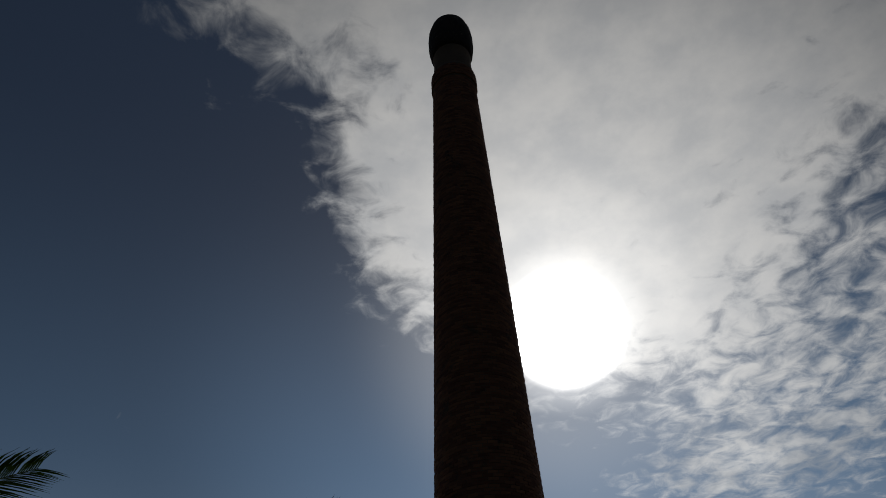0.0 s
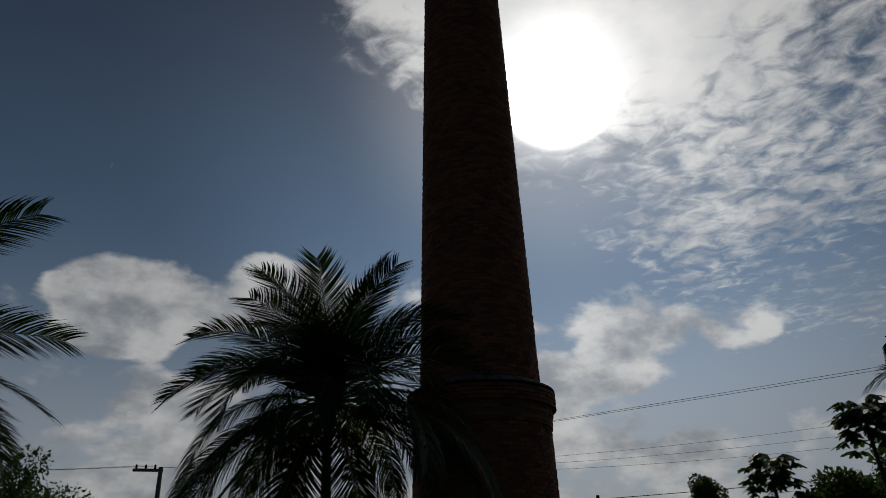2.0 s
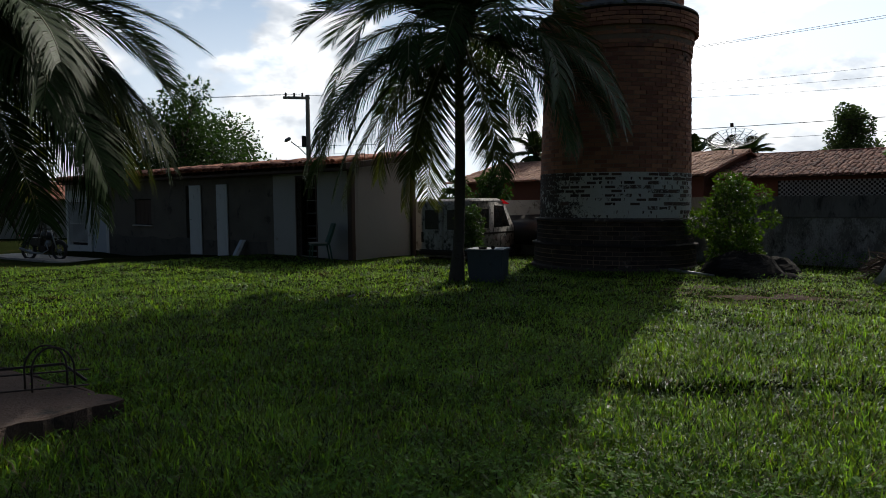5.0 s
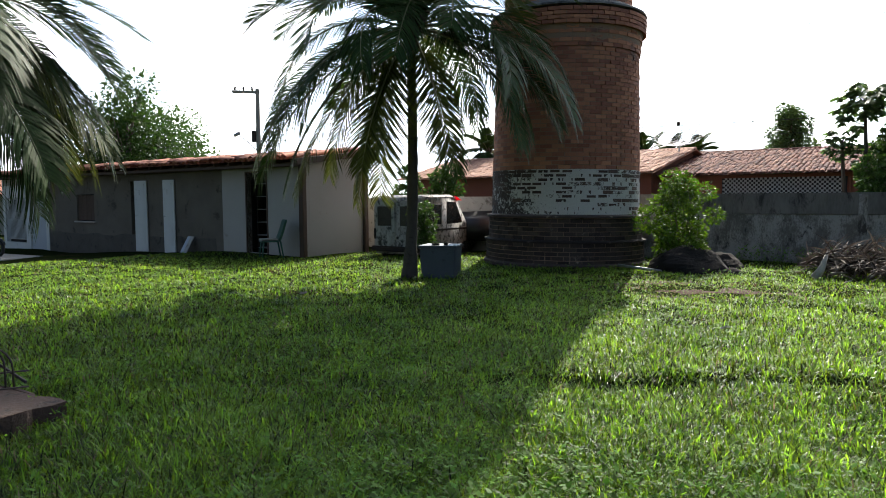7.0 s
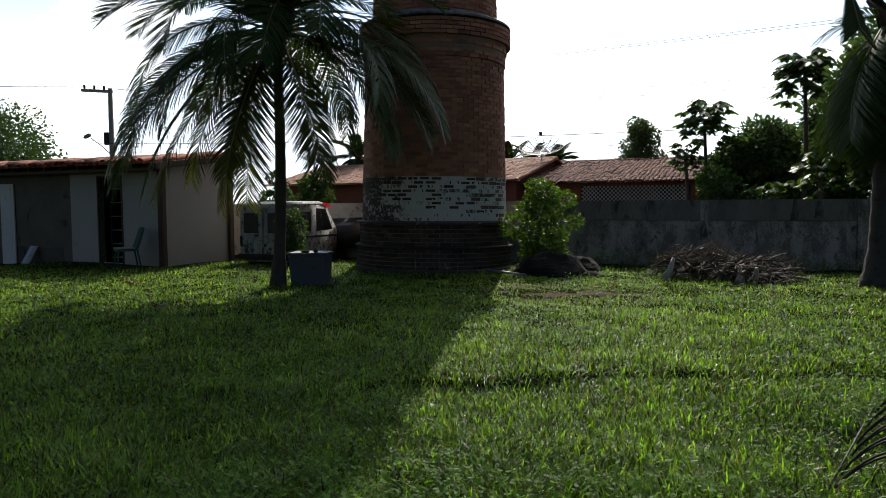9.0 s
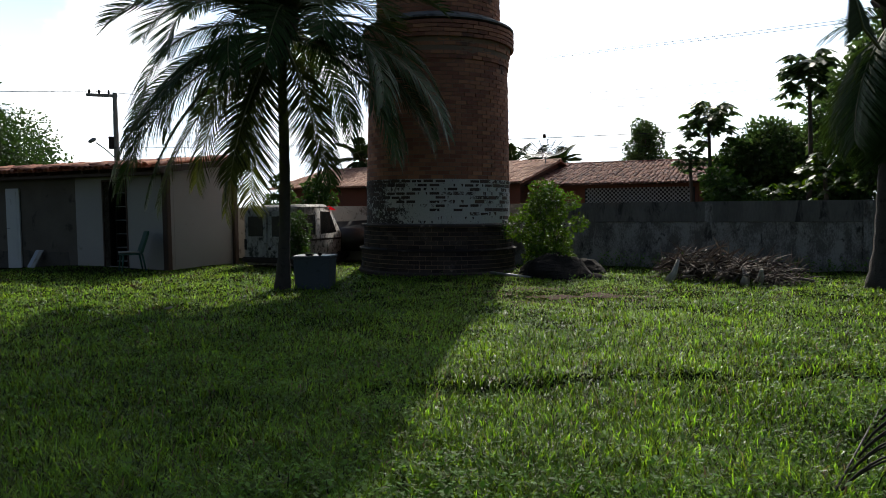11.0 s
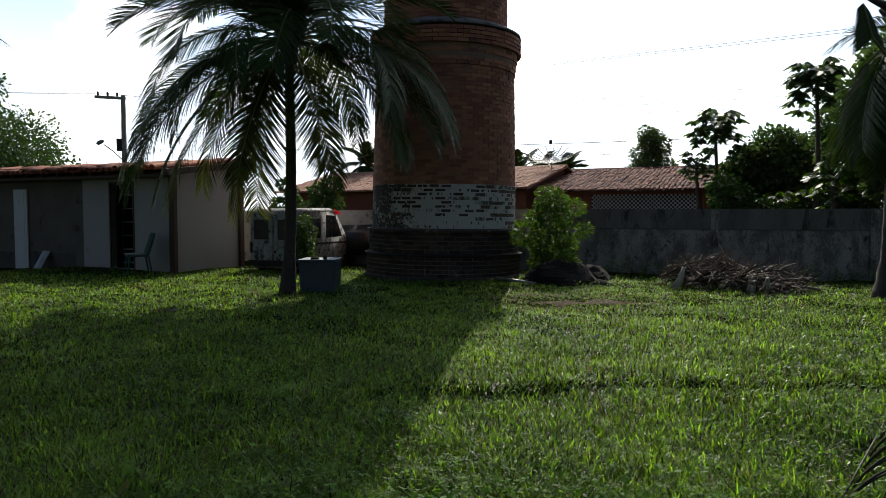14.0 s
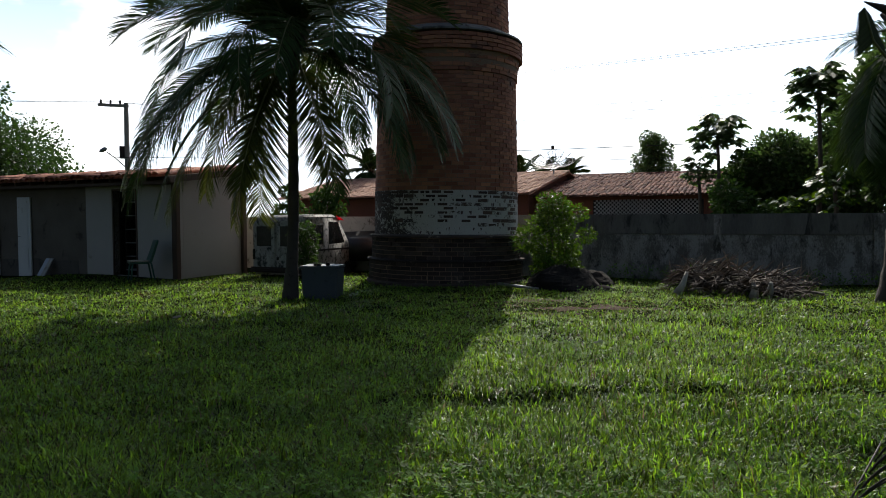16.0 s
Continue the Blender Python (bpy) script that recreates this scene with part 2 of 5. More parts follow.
# Darker copy of FROND: shade is put into the colour, little light passes.
FROND_SHADED = material("shaded_palm_leaf", [(0.016, 0.026, 0.010), (0.026, 0.040, 0.015)], 1.2, 20, 0.6, 0, glow_through=0.03, vary=0.2, spec=0.15)
STALK = material("palm_stalk", [(0.10, 0.12, 0.04), (0.16, 0.15, 0.06)], 3, 30, 0.5, 0.1)
LEAF = material("tree_leaf", [(0.028, 0.062, 0.016), (0.050, 0.098, 0.024)], 0.8, 12, 0.5, 0, glow_through=0.25, vary=0.35, spec=0.2)
LEAF_BRIGHT = material("bright_leaf", [(0.040, 0.085, 0.014), (0.075, 0.135, 0.026)], 0.8, 12, 0.45, 0, glow_through=0.38, vary=0.45, spec=0.28)
LEAF_DARK = material("dark_leaf", [(0.040, 0.075, 0.026), (0.080, 0.130, 0.042)], 0.8, 12, 0.5, 0, glow_through=0.3, vary=0.5, spec=0.22)
VAN_PAINT = material("mouldy_white_paint", [(0.50, 0.49, 0.46), (0.24, 0.23, 0.205), (0.030, 0.032, 0.024)], 4.6, 30, 0.6, 0.05, stains=0.75)
CAR_DARK = material("dark_car_paint", [(0.018, 0.018, 0.02), (0.035, 0.035, 0.037)], 3, 40, 0.35, 0.02)
RUBBER = material("rubber", [(0.015, 0.015, 0.015), (0.03, 0.03, 0.03)], 6, 60, 0.85, 0.2)
GLASS_DARK = material("dirty_dark_glass", [(0.012, 0.014, 0.014), (0.035, 0.036, 0.033)], 2, 30, 0.25, 0.02)
RED_LAMP = material("red_lens", [(0.75, 0.03, 0.03), (0.6, 0.02, 0.02)], 6, 50, 0.3, 0, glow_through=0.4)
STEEL = material("galvanised_steel", [(0.30, 0.31, 0.32), (0.22, 0.23, 0.24)], 5, 60, 0.5, 0.1, metal=0.6)
IRON = material("black_iron", [(0.02, 0.018, 0.017), (0.045, 0.03, 0.024)], 8, 60, 0.65, 0.1, metal=0.3)
TANK = material("blue_grey_tank", [(0.048, 0.064, 0.076), (0.068, 0.084, 0.096), (0.024, 0.029, 0.032)], 2.5, 40, 0.6, 0.15, stains=0.25)
CONCRETE = material("concrete", [(0.26, 0.245, 0.22), (0.34, 0.32, 0.29), (0.14, 0.12, 0.10)], 2, 45, 0.95, 0.4, stains=0.25)
SLAB = material("reddish_mossy_slab", [(0.055, 0.032, 0.024), (0.079, 0.050, 0.037), (0.024, 0.019, 0.016)], 3, 40, 0.95, 0.7, stains=0.4)
PLASTIC_GREEN = material("green_plastic", [(0.022, 0.085, 0.060), (0.030, 0.105, 0.072)], 3, 60, 0.45, 0.02)
# Near-black: the shade of the hollow by the bush is in the colour.
STONE_SHADE = material("shade_dark_stone", [(0.014, 0.013, 0.012), (0.035, 0.031, 0.028)], 3, 30, 0.98, 0.5, spec=0.1)
GABLE_BLOCK = material("pierced_block", [(0.50, 0.50, 0.485), (0.42, 0.42, 0.41)], 3, 50, 0.9, 0.2)
CABLE = material("cable", [(0.03, 0.03, 0.03), (0.05, 0.05, 0.05)], 3, 50, 0.7, 0)


# ---- mesh tools ----
class Shape:
    """Gathers corners and faces of one mesh."""

    def __init__(self):
        self.v, self.f = [], []

    def box(self, x0, x1, y0, y1, z0, z1, m=None):
        k = len(self.v)
        pts = [(x, y, z) for z in (z0, z1) for x, y in ((x0, y0), (x1, y0), (x1, y1), (x0, y1))]
        self.v += [tuple(m @ Vector(p)) for p in pts] if m else pts
        self.f += [tuple(k + i for i in q) for q in ((3, 2, 1, 0), (4, 5, 6, 7), (0, 1, 5, 4), (1, 2, 6, 5), (2, 3, 7, 6), (3, 0, 4, 7))]
        return self

    def tube(self, pts, radii, n=8, cap=True):
        pts = [Vector(p) for p in pts]
        radii = radii if isinstance(radii, (list, tuple)) else [radii] * len(pts)
        k = len(self.v)
        side = None
        for i, (p, r) in enumerate(zip(pts, radii)):
            d = (pts[min(i + 1, len(pts) - 1)] - pts[max(i - 1, 0)]).normalized()
            side = d.orthogonal().normalized() if side is None else (side - d * side.dot(d)).normalized()
            other = d.cross(side)
            self.v += [tuple(p + (side * math.cos(a) + other * math.sin(a)) * r) for a in (2 * math.pi * j / n for j in range(n))]
        for i in range(len(pts) - 1):
            for j in range(n):
                a, b = k + i * n + j, k + i * n + (j + 1) % n
                self.f.append((a, b, b + n, a + n))
        if cap:
            self.f += [tuple(k + j for j in reversed(range(n))), tuple(k + (len(pts) - 1) * n + j for j in range(n))]
        return self

    def lathe(self, profile, n=32, centre=(0, 0), cap=True):
        k = len(self.v)
        for r, z in profile:
            self.v += [(centre[0] + r * math.cos(2 * math.pi * j / n), centre[1] + r * math.sin(2 * math.pi * j / n), z) for j in range(n)]
        for i in range(len(profile) - 1):
            for j in range(n):
                a, b = k + i * n + j, k + i * n + (j + 1) % n
                self.f.append((a, b, b + n, a + n))
        if cap:
            self.f += [tuple(k + j for j in reversed(range(n))), tuple(k + (len(profile) - 1) * n + j for j in range(n))]
        return self

    def strip(self, pairs):
        """A band through pairs of points."""
        k = len(self.v)
        for a, b in pairs:
            self.v += [tuple(a), tuple(b)]
        self.f += [(k + 2 * i, k + 2 * i + 1, k + 2 * i + 3, k + 2 * i + 2) for i in range(len(pairs) - 1)]
        return self

    def outline(self, pts, y0, y1):
        """A plate: an outline in x and z given thickness along y."""
        k, n = len(self.v), len(pts)
        self.v += [(x, y0, z) for x, z in pts] + [(x, y1, z) for x, z in pts]
        self.f += [tuple(k + i for i in range(n)), tuple(k + n + i for i in reversed(range(n)))]
        self.f += [(k + i, k + n + i, k + n + (i + 1) % n, k + (i + 1) % n) for i in range(n)]
        return self

    def mesh(self, name, mat, smooth=False, bevel=0.0):
        me = bpy.data.meshes.new(name)
        me.from_pydata(self.v, [], self.f)
        if bevel:
            bm = bmesh.new()
            bm.from_mesh(me)
            bmesh.ops.recalc_face_normals(bm, faces=bm.faces)
            bmesh.ops.bevel(bm, geom=list(bm.edges), offset=bevel, segments=2, affect="EDGES", clamp_overlap=True)
            bm.to_mesh(me)
            bm.free()
        me.materials.append(mat)
        if smooth:
            me.polygons.foreach_set("use_smooth", [True] * len(me.polygons))
        me.update()
        return me


def part(name, shape, mat, parent, label="", smooth=False, bevel=0.0, m=None):
    me = shape if isinstance(shape, bpy.types.Mesh) else shape.mesh(name, mat, smooth, bevel)
    ob = new(name, me)
    ob.parent = parent
    if m is not None:
        ob.matrix_basis = m
    return tagged(ob, label)


def thing(name, m, label, category, group="", kind=""):
    ob = new(name)
    ob.empty_display_size = 0.2
    ob.matrix_basis = m
    return tagged(ob, label, category, group, kind)


def solid(name, shape, mat, label, category, group="", kind="", m=None, smooth=False, bevel=0.0):
    ob = new(name, shape.mesh(name, mat, smooth, bevel))
    if m is not None:
        ob.matrix_basis = m
    return tagged(ob, label, category, group, kind)


def arrays_mesh(name, verts, faces, mat):
    """A mesh from arrays of corners and of triangles or quads."""
    me = bpy.data.meshes.new(name)
    k = faces.shape[1]
    me.vertices.add(len(verts))
    me.vertices.foreach_set("co", np.asarray(verts, dtype=np.float32).ravel())
    me.loops.add(faces.size)
    me.loops.foreach_set("vertex_index", faces.astype(np.int32).ravel())
    me.polygons.add(len(faces))
    me.polygons.foreach_set("loop_start", np.arange(0, faces.size, k, dtype=np.int32))
    me.update(calc_edges=True)
    me.materials.append(mat)
    return me


def ease(v, a, b):
    t = np.clip((v - a) / (b - a), 0, 1)
    return t * t * (3 - 2 * t)


def ground_height(x, y):
    """The lawn: nearly level, falling a little towards the far end of the shed, with soft humps."""
    x, y = np.asarray(x, float), np.asarray(y, float)
    fall = -0.34 * ease(-x, 7.5, 16.0) * ease(y, 12, 19)
    humps = 0.025 * np.sin(x * 0.9 + 1.3) * np.sin(y * 0.7 + 0.4) + 0.012 * np.sin(x * 2.3 + y * 1.7)
    lumps = 0.020 * np.sin(5.1 * x + 1.7 * np.sin(3.3 * y)) * np.sin(4.3 * y + 1.3 * np.sin(2.9 * x)) + 0.016 * np.sin(2.2 * x + 3.1 * y + 1.1 * np.sin(4.7 * x))
    line = 5.35 + 0.10 * np.sin(1.7 * x) + 0.06 * np.sin(4.1 * x + 0.8)
    low_bank = 0.06 * ease(y, line - 0.07, line + 0.07) * (1 - ease(y, line + 0.5, line + 2.5)) * ease(x, -0.8, 0.3) * (1 - ease(x, 3.2, 4.6))
    return fall + humps + low_bank + lumps * (1 - ease(y, 13, 16))


def gz(x, y):
    return float(ground_height(x, y))


# ---- ground ----
def build_ground():
    xs = np.concatenate([[-900, -300, -120, -60, -40], np.arange(-30, -9, 0.3), np.arange(-9, 9, 0.12), np.arange(9, 24.1, 0.3), [34, 60, 120, 300, 900]])
    ys = np.concatenate([[-900, -300, -100, -40, -15], np.arange(-8, 2.5, 0.3), np.arange(2.5, 14, 0.12), np.arange(14, 30.1, 0.3), [40, 60, 120, 300, 900]])
    X, Y = np.meshgrid(xs, ys)
    Z = ground_height(X, Y)
    v = np.stack([X, Y, Z], -1).reshape(-1, 3)
    nx = len(xs)
    i = (np.arange(len(ys) - 1)[:, None] * nx + np.arange(nx - 1)).ravel()
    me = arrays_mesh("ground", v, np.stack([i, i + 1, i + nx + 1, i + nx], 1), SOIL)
    me.polygons.foreach_set("use_smooth", [True] * len(me.polygons))
    tagged(new("ground", me), "green lawn soil with thin bare patches", "ground", kind="structure")


build_ground()


def build_bare_earth():
    """Worn, muddy patches of the lawn beside the chimney's shadow, a thin skin on the soil."""
    for cx, cy, rx, ry in ((2.25, 11.9, 0.75, 0.32), (3.2, 10.9, 0.95, 0.34), (2.1, 10.3, 0.5, 0.2)):
        s = Shape()
        n, rings = 40, 7
        for i in range(rings + 1):
            for j in range(n):
                a = 2 * math.pi * j / n
                q = i / rings * (1 + 0.28 * math.sin(3 * a + cx) + 0.16 * math.sin(7 * a + cy))
                x, y = cx + rx * q * math.cos(a), cy + ry * q * math.sin(a)
                s.v.append((x, y, gz(x, y) - 0.004 + 0.014 * (1 - (i / rings) ** 2) + 0.006 * math.sin(9 * x) * math.sin(11 * y)))
        s.f = [(i * n + j, (i + 1) * n + j, (i + 1) * n + (j + 1) % n, i * n + (j + 1) % n) for i in range(rings) for j in range(n)]
        solid("bare_earth", s, EARTH, "patch of bare brown earth in the lawn", "earth", kind="structure", smooth=True)


build_bare_earth()

# ---- chimney ----
CX, CY = 1.12, 16.16


def shaft_radius(z):
    return 1.63 - (z - 1.0) * 0.022 if z < 5.3 else 1.385 - (z - 5.3) * 0.0238


def bricks_round(courses, length=0.25, joint=0.014, depth=0.06, seed=1):
    """Corners and faces of bricks laid in rings: courses are (z, height, radius)."""
    rnd = random.Random(seed)
    out = []
    for k, (z, h, r) in enumerate(courses):
        n = max(8, round(2 * math.pi * r / length))
        step = 2 * math.pi / n
        for j in range(n):
            a0 = (j + 0.5 * (k % 2)) * step
            a1 = a0 + step - joint / r
            push = rnd.uniform(-0.007, 0.007)
            dz = rnd.uniform(-0.003, 0.003)
            out.append((a0, a1, z + joint / 2 + dz, z + h - joint / 2 + dz, r + push, r - depth))
    return out


def brick_shape(items):
    s = Shape()
    for a0, a1, z0, z1, r1, r0 in items:
        k = len(s.v)
        for z in (z0, z1):
            for r, a in ((r1, a0), (r1, a1), (r0, a1), (r0, a0)):
                s.v.append((r * math.cos(a), r * math.sin(a), z))
        s.f += [tuple(k + i for i in q) for q in ((3, 2, 1, 0), (4, 5, 6, 7), (0, 1, 5, 4), (1, 2, 6, 5), (2, 3, 7, 6), (3, 0, 4, 7))]
    return s


def build_chimney():
    ch = thing("brick_chimney", pose(CX, CY, 0, 0, 0.55, 0), "tall tapering red brick chimney with limewashed band and sooty base", "chimney")
    core = [(1.76, -0.3), (1.735, 0.03), (1.735, 0.50), (1.675, 0.52), (1.665, 1.00), (1.62, 1.02)]
    core += [(shaft_radius(z) - 0.012, z) for z in (1.03, 3, 4.6)]
    core += [(shaft_radius(4.8) + 0.02, 4.5), (shaft_radius(5) + 0.07, 4.85), (shaft_radius(5) + 0.07, 5.12), (shaft_radius(5.4) - 0.012, 5.32)]
    core += [(shaft_radius(z) - 0.012, z) for z in (7, 12, 18, 26.3)]
    core += [(0.92, 26.5), (0.93, 27.2), (0.82, 27.5), (0.79, 28.4), (0.82, 29.0)]
    part("core", Shape().lathe(core, 64), MORTAR, ch, "mortar joints", smooth=False)
    part("cap", Shape().lathe([(0.82, 28.9), (0.92, 29.2), (0.98, 29.7), (0.99, 30.4), (0.95, 30.95), (0.82, 31.5), (0.6, 31.85), (0.5, 31.9), (0.46, 31.0)], 40), SOOT, ch, "rounded dark cap", smooth=True)
    rings = [("ledge", [(1.66, 0.985), (1.735, 0.99), (1.735, 1.03), (1.62, 1.06)]), ("plinth_ledge", [(1.72, 0.47), (1.785, 0.475), (1.785, 0.51), (1.66, 0.54)]),
             ("footing", [(1.74, -0.2), (1.80, -0.2), (1.80, 0.03), (1.73, 0.07)])]
    for name, prof in rings:
        part(name, Shape().lathe(prof, 72), SOOT, ch, "sooty brick ledge")
    part("cement_band", Shape().lathe([(1.62, 5.23), (1.69, 5.235), (1.68, 5.275), (1.40, 5.42)], 72), WALL_TOP, ch, "grey cement capping of the ring")
    h = 0.0845
    base = [(0.04 + k * 0.088, 0.088, 1.745) for k in range(5)] + [(0.53 + k * 0.09, 0.09, 1.685) for k in range(5)]
    band = [(1.05 + k * h, h, shaft_radius(1.5)) for k in range(11)]
    shaft, z = [], 1.05 + 11 * h
    while z < 26.3:
        r = shaft_radius(z)
        if 4.38 < z < 5.16:
            r = shaft_radius(4.3) + (0.025 if z < 4.6 else 0.05 if z < 4.78 else 0.13)
        shaft.append((z, h, r))
        z += h
    head = [(26.4 + k * h, h, 0.94) for k in range(9)]
    part("limewash_joints", Shape().lathe([(shaft_radius(1.1) - 0.006, 1.06), (shaft_radius(1.9) - 0.002, 1.98)], 72, cap=False), LIME_JOINT, ch, "flaking limewash")
    rnd = random.Random(9)
    nearest = []
    band_bricks = bricks_round(band, seed=3)

    def washed(b):
        """Limewash has worn off brick by brick, and wholly on the weather side."""
        a = (math.degrees(b[0]) + 180) % 360 - 180
        patch = noise.noise(Vector((a * 0.05, b[2] * 2.2, 3.0)))
        return rnd.random() < min(0.93, max(0.04, 0.33 + (a + 92) / 100 + 0.7 * patch))

    lime = [b for b in band_bricks if washed(b)]
    limeset = set(lime)
    bare = [(b[0] + 0.011, b[1] - 0.006 - 0.012 * rnd.random(), b[2] + 0.009, b[3] - 0.006 - 0.008 * rnd.random(), b[4] - 0.003, b[5]) for b in band_bricks if b not in limeset]
    for items, mat, name in ((bricks_round(base, seed=2), SOOT, "base_bricks"), (lime, LIME, "limewashed_bricks"), (bare, BARE, "bare_bricks"),
                             (bricks_round(shaft + head, seed=4), BRICK, "shaft_bricks")):
        loose = [b for b in items if name != "shaft_bricks" and -2.35 < (b[0] - 2 * math.pi) < -0.95][:150]
        kept = set(loose)
        tagged(part(name, brick_shape([b for b in items if b not in kept]), mat, ch), kind="stuff")
        nearest.append((loose, mat))
    return ch, nearest


chimney, chimney_bricks = build_chimney()

# ---- shed ----
SHED = pose(-3.4, 16.0, 0, 0, 0, 150)


def wall_with_openings(x0, x1, z0, z1, y0, y1, openings):
    """One welded wall with openings (xa, xb, za, zb) through it."""
    xs = sorted({x0, x1, *[o[0] for o in openings], *[o[1] for o in openings]})
    zs = sorted({z0, z1, *[o[2] for o in openings], *[o[3] for o in openings]})
    full = {(i, j) for i in range(len(xs) - 1) for j in range(len(zs) - 1)
            if not any(o[0] <= xs[i] < o[1] and o[2] <= zs[j] < o[3] for o in openings)}
    s, index = Shape(), {}

    def at(i, j, y):
        if (i, j, y) not in index:
            index[i, j, y] = len(s.v)
            s.v.append((xs[i], y, zs[j]))
        return index[i, j, y]

    for i, j in full:
        s.f.append((at(i, j, y0), at(i + 1, j, y0), at(i + 1, j + 1, y0), at(i, j + 1, y0)))
        s.f.append((at(i, j + 1, y1), at(i + 1, j + 1, y1), at(i + 1, j, y1), at(i, j, y1)))
        for di, dj, p, q in ((-1, 0, (i, j + 1), (i, j)), (1, 0, (i + 1, j), (i + 1, j + 1)), (0, -1, (i, j), (i + 1, j)), (0, 1, (i + 1, j + 1), (i, j + 1))):
            if (i + di, j + dj) not in full:
                s.f.append((at(*p, y0), at(*p, y1), at(*q, y1), at(*q, y0)))
    return s


def pantile(length=0.42, w=0.2, r=0.096):
    """One clay barrel tile, hollow side down, running along y and rising a little at its head."""
    s = Shape()
    n = 6
    rows = []
    for y, k in ((0, 1.0), (length, 0.82)):
        for rr in (r * k, (r - 0.014) * k):
            rows.append([(rr * math.cos(math.pi * j / n), y, rr * math.sin(math.pi * j / n) * 0.75) for j in range(n + 1)])
    for row in rows:
        s.v += row
    m = n + 1
    for j in range(n):
        s.f += [(j, j + 1, 2 * m + j + 1, 2 * m + j), (m + j + 1, m + j, 3 * m + j, 3 * m + j + 1), (j + 1, j, m + j, m + j + 1)]
    s.f += [(0, 2 * m, 3 * m, m), (n, m + n, 3 * m + n, 2 * m + n)]
    return s


TILE_SHAPE = pantile()


def tile_field(width, run, seed, pitch_x=0.2, pitch_y=0.34):
    """Poses of the tiles of a slope that starts at its eave (y = 0) and runs to +y; a layer of channels and one of covers."""
    rnd = random.Random(seed)
    out = []
    for i in range(int(width / pitch_x)):
        for j in range(int(run / pitch_y)):
            x, y = (i + 0.5) * pitch_x + rnd.uniform(-0.008, 0.008), j * pitch_y + rnd.uniform(-0.02, 0.02)
            out.append(pose(x, y, 0.040 + rnd.uniform(-0.012, 0.026), 1.5 + rnd.uniform(-1.5, 3.0), rnd.uniform(-9, 9), rnd.uniform(-7, 7)))
    return out


def channels(width, run, pitch_x=0.2):
    """The lower layer: troughs between the cover tiles, one mesh."""
    s = Shape()
    for i in range(int(width / pitch_x) + 1):
        x = i * pitch_x
        prof = [(x + 0.105 * math.cos(math.pi + math.pi * k / 4), 0.05 + 0.05 * math.sin(math.pi + math.pi * k / 4)) for k in range(5)]
        for k in range(4):
            (xa, za), (xb, zb) = prof[k], prof[k + 1]
            s.strip([((xa, 0, za), (xb, 0, zb)), ((xa, run, za), (xb, run, zb))])
    return s


def joined_tiles(poses_):
    s = Shape()
    for m in poses_:
        k = len(s.v)
        s.v += [tuple(m @ Vector(p)) for p in TILE_SHAPE.v]
        s.f += [tuple(k + i for i in q) for q in TILE_SHAPE.f]
    return s


